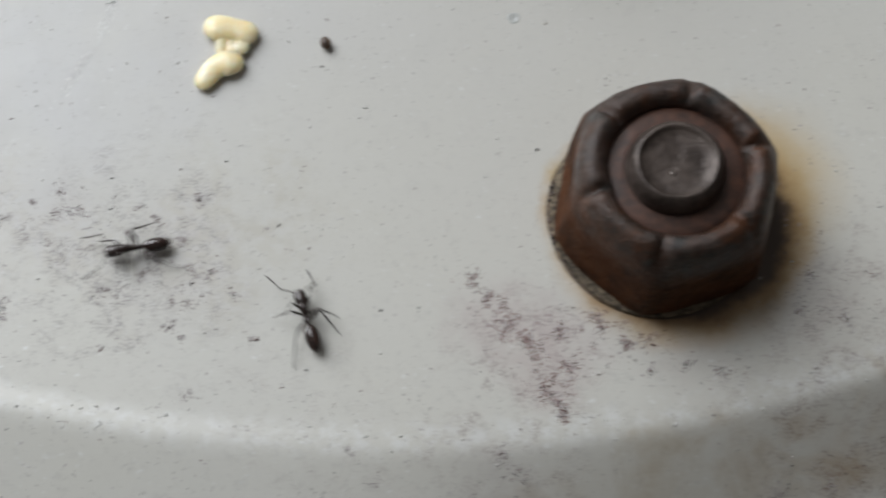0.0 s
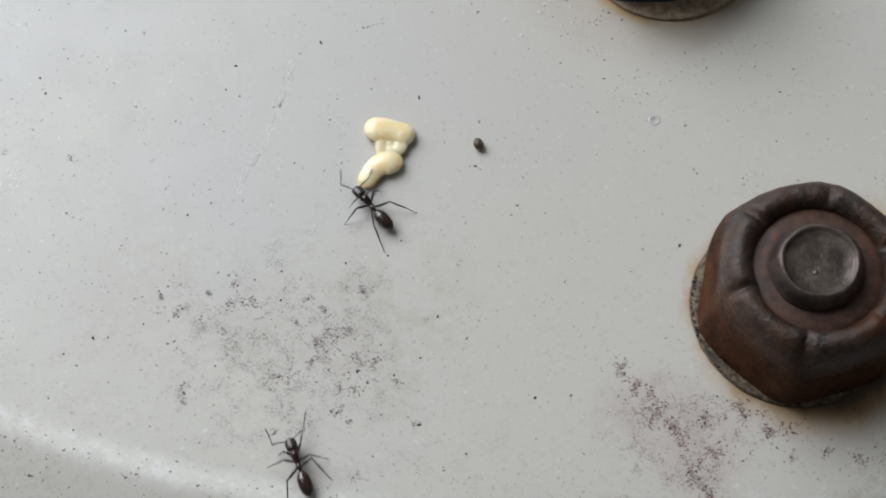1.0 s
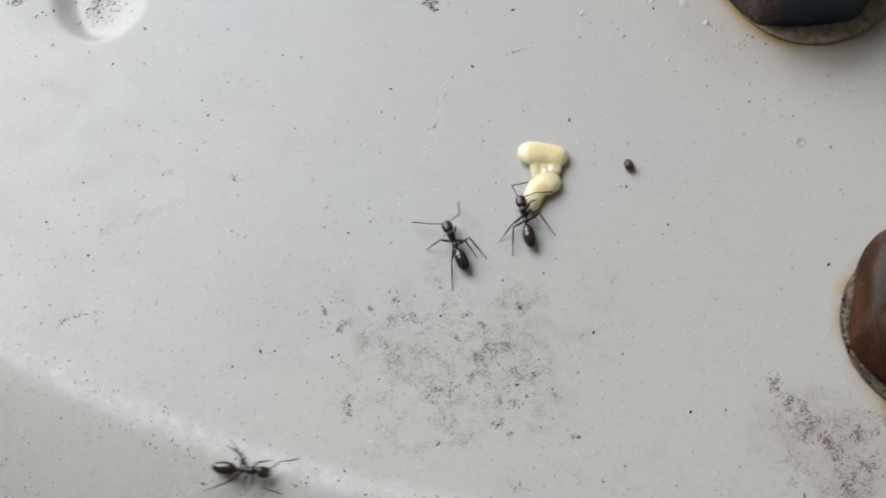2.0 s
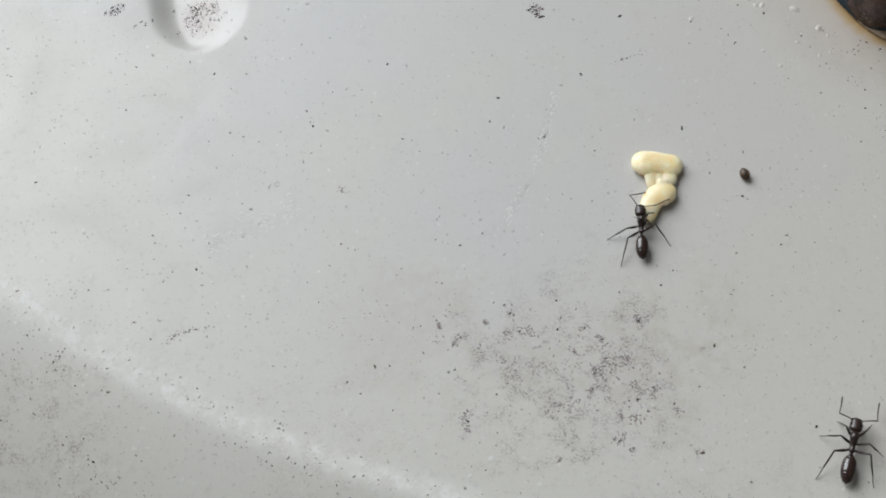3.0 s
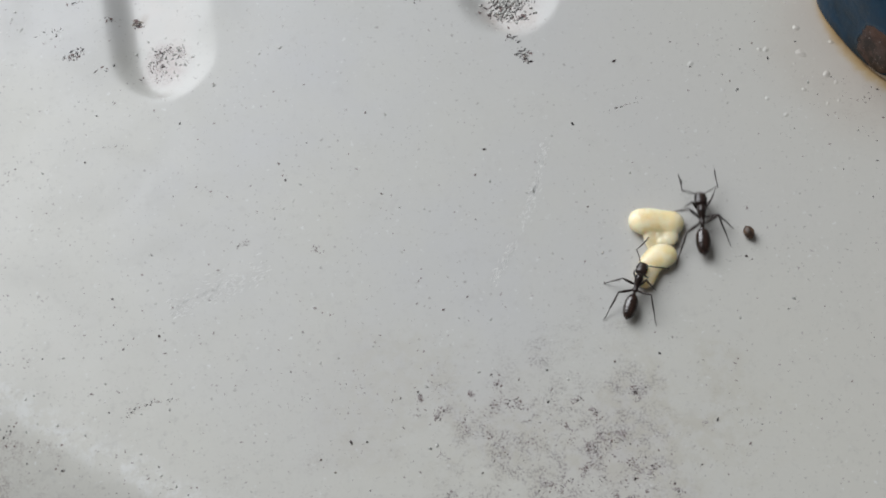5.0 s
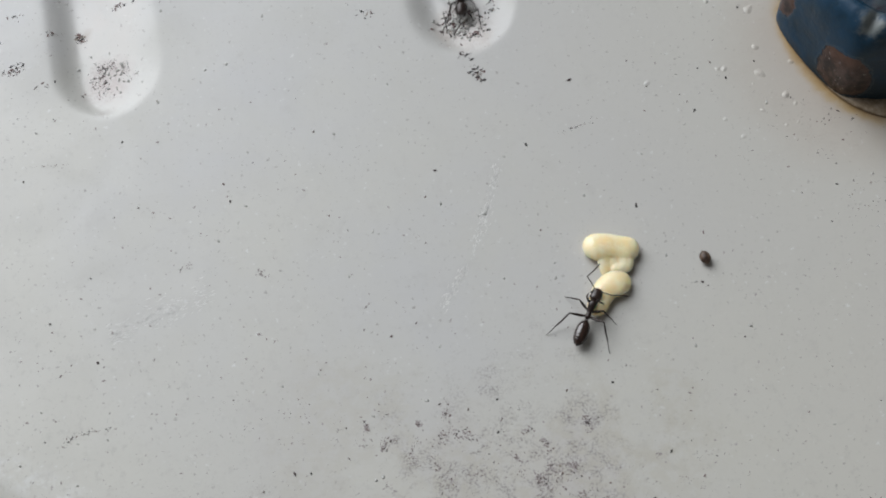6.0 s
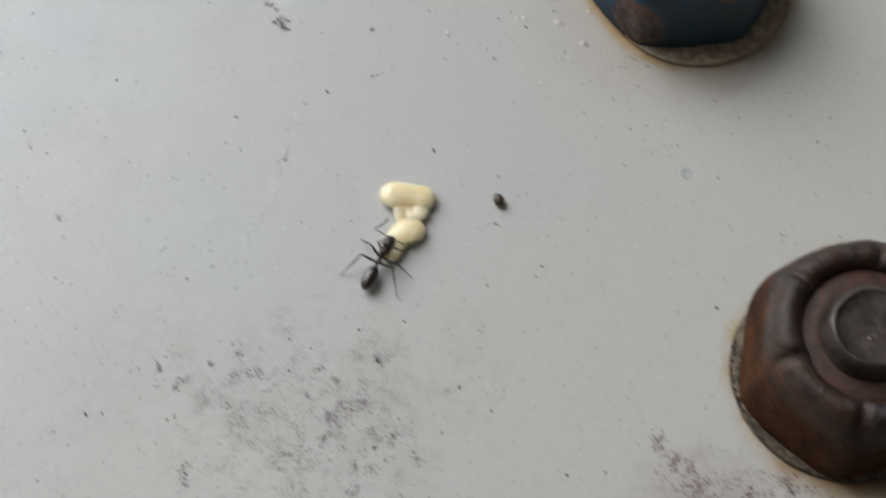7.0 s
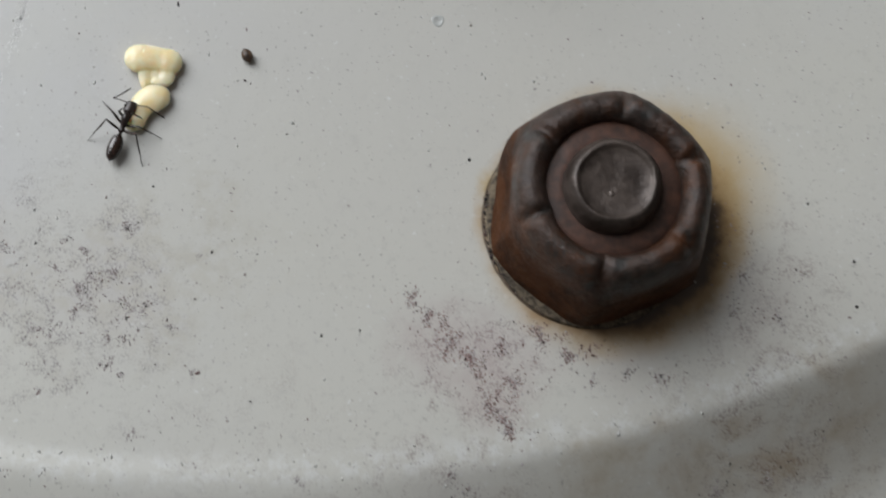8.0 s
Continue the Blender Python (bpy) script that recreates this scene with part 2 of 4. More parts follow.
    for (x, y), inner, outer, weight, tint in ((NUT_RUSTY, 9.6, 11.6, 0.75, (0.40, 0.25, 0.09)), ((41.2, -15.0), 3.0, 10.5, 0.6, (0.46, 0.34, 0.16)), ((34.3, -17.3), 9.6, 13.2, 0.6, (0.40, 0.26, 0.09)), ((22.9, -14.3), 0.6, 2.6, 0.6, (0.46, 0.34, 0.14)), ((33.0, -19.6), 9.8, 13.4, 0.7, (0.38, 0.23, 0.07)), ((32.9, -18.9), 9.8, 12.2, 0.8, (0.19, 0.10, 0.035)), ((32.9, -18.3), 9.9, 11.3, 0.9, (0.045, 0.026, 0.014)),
                                               ((17.5, 23.0), 10.0, 17.0, 0.42, (0.45, 0.395, 0.335)), ((21.2, 24.7), 9.8, 11.2, 0.8, (0.41, 0.28, 0.11)), ((22.5, 17.5), 4.0, 8.0, 0.6, (0.36, 0.31, 0.25))):
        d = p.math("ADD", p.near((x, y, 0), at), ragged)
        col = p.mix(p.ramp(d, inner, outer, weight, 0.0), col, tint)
    crisp = p.math("MULTIPLY", ragged, 0.35)
    patchy = p.ramp(p.noise(170, 4, 0.65, at), 0.38, 0.58, 0.6, 1.0)
    for inner, outer, weight, tint in ((10.6, 13.2, 0.4, (0.47, 0.40, 0.30)), (10.5, 11.5, 0.95, (0.37, 0.20, 0.06)), (10.2, 10.9, 0.9, (0.10, 0.05, 0.022))):
        fringe = p.ramp(p.math("ADD", p.near((20.35, 26.6, 0), at), crisp), inner, outer, weight, 0.0)
        col = p.mix(p.math("MULTIPLY", fringe, patchy), col, tint)
    # rust that has run out along the worn flat of the blue nut
    beside = p.math("MULTIPLY", p.ramp(p.near((11.8, 20.4, 0), at), 6.0, 11.0, 1.0, 0.0), p.ramp(p.noise(260, 4, 0.65, at), 0.34, 0.56, 0.55, 1.0))
    along = p.math("ADD", p.near((24.3, 28.2, 0), at), p.math("MULTIPLY", ragged, 0.5))
    for inner, outer, weight, tint in ((15.2, 19.5, 0.5, (0.46, 0.405, 0.355)), (14.7, 16.0, 0.9, (0.43, 0.29, 0.12)), (14.1, 15.1, 0.9, (0.20, 0.105, 0.035))):
        col = p.mix(p.math("MULTIPLY", p.ramp(along, inner, outer, weight, 0.0), beside), col, tint)
    # dark seam where the paint has cracked round each washer
    for (x, y), r, weight in (((31.1, -18.5), 10.22, 0.8), ((21.4, 24.65), 9.9, 0.5)):
        d = p.math("ADD", p.near((x, y, 0), at), p.math("MULTIPLY", ragged, 0.12))
        m = p.ramp(p.math("ABSOLUTE", p.math("SUBTRACT", d, r)), 0.05, 0.22, weight, 0.0)
        col = p.mix(m, col, (0.05, 0.03, 0.02))
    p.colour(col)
    p.rough(p.ramp(mid, 0.3, 0.75, 0.36, 0.46))
    p.bump(p.noise(420, 3, 0.5, at), 0.3, 0.12)
    p.bump(fine, 0.15, 0.05)
    return p.mat


def make_rusty():
    p = Paint("rusted_steel", 0.5, 0.1, 0.4)
    at = p.coords()
    a, b, c, e = p.noise(240, 6, 0.7, at, 0.5), p.noise(1100, 5, 0.7, at), p.noise(150, 4, 0.6, at, 0.8), p.noise(3200, 3, 0.6, at)
    xyz = p.nodes.new("ShaderNodeSeparateXYZ")
    p.link(at, xyz.inputs[0])
    worn = p.ramp(p.math("ADD", xyz.outputs["Z"], p.math("MULTIPLY", p.math("SUBTRACT", c, 0.5), 0.008)), 0.0066, 0.0094, 0.04, 0.75)
    col = p.mix(p.ramp(a, 0.36, 0.62), (0.027, 0.0115, 0.006), (0.076, 0.029, 0.012))
    col = p.mix(p.math("MULTIPLY", p.ramp(c, 0.42, 0.58), worn), col, p.mix(p.ramp(b, 0.4, 0.6), (0.022, 0.018, 0.016), (0.060, 0.046, 0.040)))
    # fresh rust low on the flats
    col = p.mix(p.math("MULTIPLY", p.ramp(p.noise(520, 5, 0.7, at, 0.4), 0.48, 0.64), p.ramp(xyz.outputs["Z"], 0.003, 0.0085, 0.7, 0.05)), col, (0.090, 0.037, 0.015))
    # remains of dark green paint on the crown
    green = p.math("MULTIPLY", p.ramp(p.noise(330, 4, 0.7, at, 0.6), 0.5, 0.6), p.ramp(xyz.outputs["Z"], 0.0062, 0.0088, 0.0, 0.45))
    col = p.mix(green, col, (0.018, 0.026, 0.026))
    col = p.mix(p.math("MULTIPLY", p.ramp(b, 0.55, 0.72), 0.5), col, (0.075, 0.030, 0.013))
    col = p.mix(p.math("MULTIPLY", p.ramp(e, 0.66, 0.74), 0.5), col, (0.17, 0.14, 0.12))
    p.colour(col)
    p.link(p.ramp(xyz.outputs["Z"], 0.005, 0.0092, 0.12, 0.42), p.bsdf.inputs["Specular IOR Level"])
    p.rough(p.math("ADD", p.ramp(b, 0.3, 0.7, 0.0, 0.25), p.ramp(xyz.outputs["Z"], 0.005, 0.0092, 0.62, 0.3)))
    p.bump(a, 0.4, 0.5)
    p.bump(b, 0.8, 0.28)
    p.bump(e, 0.45, 0.08)
    return p.mat


def make_blue():
    p = Paint("blue_paint", 0.4, 0.0, 0.45)
    at = p.coords()
    a, b, c = p.noise(240, 5, 0.65, at), p.noise(1100, 4, 0.6, at), p.noise(110, 4, 0.6, at, 0.7)
    col = p.mix(p.ramp(a, 0.35, 0.68), (0.0035, 0.024, 0.044), (0.006, 0.045, 0.096))
    col = p.mix(p.math("MULTIPLY", p.ramp(c, 0.44, 0.64), 0.75), col, (0.018, 0.038, 0.045))
    col = p.mix(p.math("MULTIPLY", p.ramp(b, 0.56, 0.75), 0.35), col, (0.05, 0.075, 0.085))
    bare = p.mix(p.ramp(b, 0.35, 0.65), (0.026, 0.018, 0.018), (0.10, 0.062, 0.052))
    bare = p.mix(p.math("MULTIPLY", p.ramp(p.noise(2400, 3, 0.6, at), 0.62, 0.72), 0.8), bare, (0.30, 0.26, 0.24))
    high = p.nodes.new("ShaderNodeSeparateXYZ")
    p.link(at, high.inputs[0])
    high = high.outputs["Z"]
    # paint knocked off at corners, with a pale torn edge and rust creeping in
    for x, y, z, size in ((-6.1, -9.0, 3.4, 3.2), (-10.6, 0.4, 4.0, 2.6), (-7.0, 7.0, 9.5, 1.2)):
        d = p.math("ADD", p.near((x, y, z), at), p.math("MULTIPLY", p.math("SUBTRACT", a, 0.5), 2.6))
        d = p.math("ADD", d, p.math("MULTIPLY", p.math("SUBTRACT", b, 0.5), 0.7))
        edge = p.ramp(p.math("ABSOLUTE", p.math("SUBTRACT", d, size * 1.06)), 0.03, 0.12, 0.3, 0.0)
        col = p.mix(edge, col, (0.10, 0.13, 0.145))
        rim = p.mix(p.ramp(p.math("ADD", high, p.math("MULTIPLY", a, 0.004)), 0.0055, 0.0085, 0.0, 0.6), bare, (0.15, 0.064, 0.038))
        chip = p.ramp(d, size * 0.97, size * 1.02, 1.0, 0.0)
        col = p.mix(chip, col, rim)
        p.bump(p.math("SUBTRACT", 1.0, chip), 0.6, 0.12)
    # worn grey dents on the shoulder and a spot of fresh rust
    for x, y, z, size, tint in ((-3.9, -7.0, 9.6, 1.5, (0.22, 0.235, 0.22)), (-7.6, -2.0, 9.4, 1.2, (0.17, 0.19, 0.19)), (3.0, -8.6, 7.6, 0.9, (0.22, 0.09, 0.025)), (1.6, -7.6, 9.8, 0.7, (0.16, 0.20, 0.22))):
        d = p.math("ADD", p.near((x, y, z), at), p.math("MULTIPLY", p.math("SUBTRACT", b, 0.5), 3.0))
        col = p.mix(p.ramp(d, size * 0.35, size * 1.2, 0.75, 0.0), col, tint)
    # inner lip rubbed down to rust and pale metal
    xyz = p.nodes.new("ShaderNodeSeparateXYZ")
    p.link(at, xyz.inputs[0])
    ring = p.nodes.new("ShaderNodeCombineXYZ")
    p.link(xyz.outputs["X"], ring.inputs["X"])
    p.link(xyz.outputs["Y"], ring.inputs["Y"])
    r = p.math("ADD", p.near((0, 0, 0), ring.outputs[0]), p.math("MULTIPLY", p.math("SUBTRACT", b, 0.5), 0.8))
    worn = p.math("MULTIPLY", p.ramp(r, 6.2, 6.5, 1.0, 0.0), p.ramp(a, 0.42, 0.6, 0.1, 0.75))
    col = p.mix(worn, col, p.mix(p.ramp(b, 0.4, 0.6), (0.035, 0.018, 0.012), (0.055, 0.066, 0.066)))
    p.colour(col)
    p.rough(p.ramp(a, 0.3, 0.7, 0.34, 0.56))
    p.bump(a, 0.4, 0.5)
    p.bump(b, 0.3, 0.12)
    return p.mat


def make_simple(name, low, high, scale, roughness, bump_mm=0.0, specular=0.5, metallic=0.0):
    p = Paint(name, roughness, metallic, specular)
    at = p.coords()
    a = p.noise(scale, 4, 0.6, at)
    p.colour(p.mix(p.ramp(a, 0.3, 0.7), low, high))
    if bump_mm:
        p.bump(a, 0.6, bump_mm)
    return p.mat


def make_larva():
    p = Paint("larva_skin", 0.2, 0.0, 0.5)
    at = p.coords()
    a, b = p.noise(900, 3, 0.5, at), p.noise(5200, 2, 0.5, at)
    col = p.mix(p.ramp(a, 0.3, 0.7), (0.99, 0.74, 0.41), (0.995, 0.82, 0.57))
    p.colour(p.mix(p.math("MULTIPLY", p.ramp(b, 0.55, 0.8), 0.3), col, (0.95, 0.88, 0.70)))
    s = p.bsdf.inputs
    s["Subsurface Weight"].default_value = 1.0
    s["Coat Weight"].default_value, s["Coat Roughness"].default_value = 0.3, 0.2
    s["Subsurface Radius"].default_value = (0.6, 0.7, 0.75)
    s["Subsurface Scale"].default_value = 0.0015
    p.bump(p.noise(1500, 4, 0.6, at), 0.6, 0.14)
    p.bump(p.noise(3800, 3, 0.6, at), 0.7, 0.07)
    return p.mat


def make_grit(name, tints):
    """Crumbs in several tints, picked crumb by crumb."""
    p = Paint(name, 0.8, 0.0, 0.3)
    g = p.nodes.new("ShaderNodeNewGeometry")
    n = p.nodes.new("ShaderNodeValToRGB")
    n.color_ramp.interpolation = "CONSTANT"
    e = n.color_ramp.elements
    for k, (pos, c) in enumerate(tints):
        x = e[k] if k < 2 else e.new(pos)
        x.position, x.color = pos, (*c, 1)
    p.link(g.outputs["Random Per Island"], n.inputs["Fac"])
    p.colour(n.outputs["Color"])
    return p.mat


PLATE_PAINT = make_plate_paint()
RUSTY = make_rusty()
RUSTY_INNER = make_simple("brown_rust", (0.030, 0.015, 0.010), (0.088, 0.038, 0.023), 600, 0.62, 0.15)
STUD_STEEL = make_simple("tarnished_steel", (0.038, 0.028, 0.023), (0.102, 0.080, 0.068), 420, 0.42, 0.4, 0.5, 0.35)
WASHER_CRUST = make_simple("crusted_washer", (0.022, 0.016, 0.011), (0.19, 0.15, 0.10), 1700, 0.85, 0.3)
WASHER_PAINTED = make_simple("dull_grey_washer", (0.24, 0.18, 0.115), (0.46, 0.37, 0.27), 1100, 0.8, 0.1)
BLUE = make_blue()
ANT_SHELL = make_simple("ant_shell", (0.012, 0.008, 0.007), (0.036, 0.021, 0.016), 2500, 0.32, 0.03, 0.6)
ANT_GASTER = make_simple("ant_gaster", (0.012, 0.007, 0.0055), (0.038, 0.019, 0.0135), 1600, 0.15, 0.03, 0.8)
ANT_LEG = make_simple("ant_leg", (0.013, 0.009, 0.008), (0.045, 0.028, 0.022), 2500, 0.36)
ANT_EYE = make_simple("ant_eye", (0.008, 0.008, 0.008), (0.014, 0.013, 0.013), 3000, 0.15)
LARVA = make_larva()
SEED = make_simple("seed_coat", (0.030, 0.018, 0.012), (0.19, 0.115, 0.07), 1500, 0.45, 0.06)
GRIT = make_grit("grit", ((0.0, (0.026, 0.023, 0.024)), (0.42, (0.080, 0.060, 0.060)), (0.66, (0.18, 0.125, 0.12)), (0.84, (0.14, 0.088, 0.078)), (0.94, (0.28, 0.245, 0.21))))
DUST = make_grit("dust", ((0.0, (0.27, 0.235, 0.23)), (0.3, (0.35, 0.32, 0.315)), (0.6, (0.41, 0.39, 0.38)), (0.82, (0.22, 0.175, 0.17)), (0.95, (0.12, 0.10, 0.098))))
RUST_DUST = make_grit("rust_dust", ((0.0, (0.085, 0.054, 0.050)), (0.2, (0.16, 0.098, 0.088)), (0.48, (0.24, 0.165, 0.152)), (0.72, (0.33, 0.25, 0.235)), (0.95, (0.045, 0.034, 0.034))))
PALE = make_simple("pale_crumbs", (0.42, 0.42, 0.40), (0.62, 0.61, 0.58), 2000, 0.6, 0.05)
SCRATCH = make_simple("scuffed_paint", (0.63, 0.63, 0.61), (0.75, 0.75, 0.72), 1500, 0.45, 0.0, 0.7)
RING = make_simple("water_spot", (0.40, 0.41, 0.39), (0.50, 0.51, 0.49), 2500, 0.25)
SOIL = make_simple("dark_ground", (0.06, 0.055, 0.05), (0.11, 0.10, 0.085), 9, 0.95)

# ---- the plate: a round steel disc with a lip at its edge and pressed slots ----
DISC, EDGE = (7.1, 106.1), 146.9
SLOTS = (((-59.5, 23.2), (-67.5, 60.0)), ((-22.5, 29.8), (-29.0, 62.0)))


def smooth(a, b, x):
    """An even rise from 0 at a to 1 at b."""
    t = np.clip((np.asarray(x, float) - a) / (b - a), 0.0, 1.0)
    return t * t * (3 - 2 * t)


def plate_height(x, y):
    """Height of the sheet, in millimetres, at a place of the plan."""
    x, y = np.asarray(x, float), np.asarray(y, float)
    r = np.hypot(x - DISC[0], y - DISC[1])
    out = (np.sqrt((r - EDGE) ** 2 + 0.5) + r - EDGE) / 2
    far = (np.sqrt((r - EDGE - 11) ** 2 + 8) + r - EDGE - 11) / 2
    side = smooth(-5, 45, x)
    roll = (np.sqrt((r - EDGE + 7) ** 2 + 30) + r - EDGE + 7) / 2
    west = smooth(-30, -70, x)
    z = 0.3 * smooth(18, -25, x) * (1 - west) * smooth(EDGE - 2.8, EDGE - 0.4, r) - (0.21 + 0.35 * side - 0.05 * west) * out - 0.11 * side * roll + (0.04 + 0.36 * side) * far - 0.009 * west * np.clip(out, 0, 25) ** 2
    for (ax, ay), (bx, by) in SLOTS:
        # a trough with a steep west side and a long slope up to a crisp edge on the east
        length = math.hypot(bx - ax, by - ay)
        ux, uy = (bx - ax) / length, (by - ay) / length
        along, across = (x - ax) * ux + (y - ay) * uy, (x - ax) * uy - (y - ay) * ux
        past = np.where(along < 0, along, np.where(along > length, along - length, 0.0))
        narrow = np.sqrt(np.clip(1 - (past / 6.0) ** 2, 0.0025, 1.0))
        across = (across + 0.8) / narrow
        z = z - 1.18 * (narrow - 0.05) * smooth(-6.0, -2.8, across) * (1 - np.clip((across + 3.0) / 8.6, 0, 1) ** 1.2)
    return z


def build_plate():
    angles = np.radians(np.concatenate([np.arange(-150, -32, 0.25), np.arange(-32, 210, 3.0)]))
    radii = np.concatenate([np.arange(20, 62, 3.0), np.arange(62, 175, 0.5), np.arange(175, 232, 4.0)])
    a, r = np.meshgrid(angles, radii)
    x, y = DISC[0] + r * np.cos(a), DISC[1] + r * np.sin(a)
    z = plate_height(x, y)
    n = len(angles)
    verts = list(zip(x.ravel(), y.ravel(), z.ravel()))
    faces = [(i * n + k, i * n + (k + 1) % n, (i + 1) * n + (k + 1) % n, (i + 1) * n + k) for i in range(len(radii) - 1) for k in range(n)]
    # turned-down outer edge and inner hub edge give the sheet its thickness
    top, low = len(verts), -44.0
    for i in (0, len(radii) - 1):
        base = len(verts)
        verts += [(x[i, k], y[i, k], low) for k in range(n)]
        faces += [(i * n + k, i * n + (k + 1) % n, base + (k + 1) % n, base + k) if i == 0 else (i * n + (k + 1) % n, i * n + k, base + k, base + (k + 1) % n) for k in range(n)]
    faces += [(top + (k + 1) % n, top + k, top + n + k, top + n + (k + 1) % n) for k in range(n)]
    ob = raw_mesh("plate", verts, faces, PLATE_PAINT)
    return tagged(ob, "pale grey painted round steel plate, dusty, with pressed slots", "metal plate", kind="structure")


build_plate()


def build_ground():
    ob = raw_mesh("ground", [(-40000, -40000, -60), (40000, -40000, -60), (40000, 40000, -60), (-40000, 40000, -60)], [(0, 1, 2, 3)], SOIL, False)
    return tagged(ob, "dark bare ground below the plate", "ground", kind="structure")


build_ground()


def build_shade_wall(name, x0, x1, y0, y1, label):
    lo, hi = -60.0, 1500.0
    verts = [(x, y, z) for z in (lo, hi) for x, y in ((x0, y0), (x1, y0), (x1, y1), (x0, y1))]
    faces = [(0, 3, 2, 1), (4, 5, 6, 7)] + [(k, (k + 1) % 4, 4 + (k + 1) % 4, 4 + k) for k in range(4)]
    return tagged(raw_mesh(name, verts, faces, SOIL, False), label, "wall", kind="structure")


# unseen walls, added to keep sky light off faces towards south and east
build_shade_wall("wall_south", -700, 520, -520, -420, "plain dark wall added out of view to block light from the south")
build_shade_wall("wall_east", 420, 520, -418, 900, "plain dark wall added out of view to block light from the east")


# ---- nuts ----
def revolve(rows, sides=180):
    """A closed skin from rows of functions angle -> (radius, height), first row to last."""
    bm = bmesh.new()
    rings = []
    for row in rows:
        ring = []
        for k in range(sides):
            a = k * math.tau / sides
            r, z = row(a)
            ring.append(bm.verts.new((r * math.cos(a), r * math.sin(a), z)))
        rings.append(ring)
    for a, b in zip(rings, rings[1:]):
        for k in range(sides):
            bm.faces.new((a[k], a[(k + 1) % sides], b[(k + 1) % sides], b[k]))
    return bm, rings


def hex_radius(a, flat, corner):
    step = math.tau / 6
    off = (a - corner + step / 2) % step - step / 2
    return flat / math.cos(step / 2 - abs(off)), off


def nut_body(corner_deg, worn):
    corner = radians(corner_deg)

    def loss(a, z):
        """How far a battered corner has been knocked back."""
        total = 0.0
        for where, width, depth in worn:
            d = (math.degrees(a) - where + 180) % 360 - 180
            total += depth * math.exp(-(d / width) ** 2) * math.exp(-((z - 4.5) / 4.5) ** 2)
        return total

    def row(hexness, radius, z, groove):
        def f(a):
            h, off = hex_radius(a, 9.3, corner)
            h = -math.log(math.exp(-2.6 * h) + math.exp(-2.6 * (10.75 - 0.35 * max(0.0, 1 - z / 1.5)))) / 2.6 + 0.04
            cut = math.exp(-((off / radians(3.6)) ** 2)) * groove
            h *= 1.0 + 0.055 * max(0.0, 1 - z / 5.5)
            wob = 0.16 * noise.noise((math.cos(a) * 2.1, math.sin(a) * 2.1, z * 0.3 + corner_deg)) + 0.06 * noise.noise((math.cos(a) * 9, math.sin(a) * 9, z * 0.9))
            r = hexness * h + (1 - hexness) * radius
            return r - 0.42 * cut + wob - loss(a, z), z - 0.62 * cut + wob * 0.5
        return f

    rows = [row(0.72, 10.3, 0.1, 0), row(0.74, 10.3, 0.5, 0), row(0.78, 10.3, 1.0, 0), row(0.86, 10.3, 1.6, 0), row(0.97, 10.3, 2.6, 0), row(1, 0, 4.2, 0), row(0.94, 9.3, 5.4, 0.0), row(0.78, 9.2, 6.6, 0.05), row(0.55, 9.05, 7.7, 0.15), row(0.34, 8.8, 8.7, 0.35),
            row(0.2, 8.5, 9.5, 0.6), row(0.12, 8.1, 10.05, 0.85), row(0.07, 7.65, 10.35, 1), row(0.04, 7.2, 10.4, 1), row(0.02, 6.75, 10.15, 1), row(0, 6.4, 9.7, 0.8), row(0, 6.2, 9.1, 0.4), row(0, 6.15, 8.4, 0), row(0, 6.1, 7.9, 0)]
    bm, _ = revolve(rows)
    return bm


def build_nut(name, at, corner_deg, skin, inner, label, stud_mat, washer_mat, reach, shift, note, worn=()):
    nut = tagged(new(name), label, "nut", "wheel nuts")
    nut.location = (at[0] * MM, at[1] * MM, 0)
    bm, _ = revolve([lambda a: (5.0, 0.03), lambda a: (reach + 0.08 * math.sin(3 * a + 1), 0.02), lambda a: (reach + 0.05 + 0.1 * math.sin(3 * a + 1), 0.16), lambda a: (reach - 0.25 + 0.12 * math.sin(3 * a + 1), 0.3 + 0.06 * math.sin(17 * a)), lambda a: (reach - 0.8, 0.34 + 0.05 * math.sin(23 * a)), lambda a: (5.0, 0.34)], 96)
    for v in bm.verts:
        v.co += Vector((*shift, 0))
    part("washer", bm, washer_mat, nut, note)
    part("body", nut_body(corner_deg, worn), skin, nut)
    bm, _ = revolve([lambda a: (6.5, 8.7), lambda a: (6.1, 9.05 + 0.06 * math.sin(5 * a)), lambda a: (5.5, 9.2 + 0.06 * math.sin(4 * a)), lambda a: (5.0, 9.28), lambda a: (4.7, 9.34), lambda a: (4.3, 9.3)], 96)
    part("insert_ring", bm, inner, nut, "brown rusted locking ring")

    def lop(r, z, amount=0.06):
        return lambda a: (r + amount * math.sin(2 * a + 0.6) + 0.5 * amount * math.sin(5 * a), z + 0.5 * amount * math.sin(3 * a))
    bm, rings = revolve([lop(4.45, 8.4), lop(4.42, 9.5), lop(4.3, 10.1), lop(4.12, 10.6), lop(3.9, 10.98), lop(3.66, 11.24), lop(3.5, 11.32), lop(3.36, 11.28), lop(3.22, 11.1), lop(3.0, 10.97), lop(2.0, 10.92), lop(1.0, 10.88), lop(0.5, 10.86)], 96)
    bm.faces.new(rings[-1])
    for v in bm.verts:
        v.co.x -= 0.1
    bolt = part("bolt", bm, stud_mat, nut, "tarnished round bolt end with a dimple")
    bm = bmesh.new()
    pod(bm, (-0.9, -0.9, 10.84), (-0.3, -1.2, 10.84), (0.05, 0.34, 0.38, 0.08), 10, 0.45)
    part("punch_mark", bm, stud_mat, bolt)
    return nut


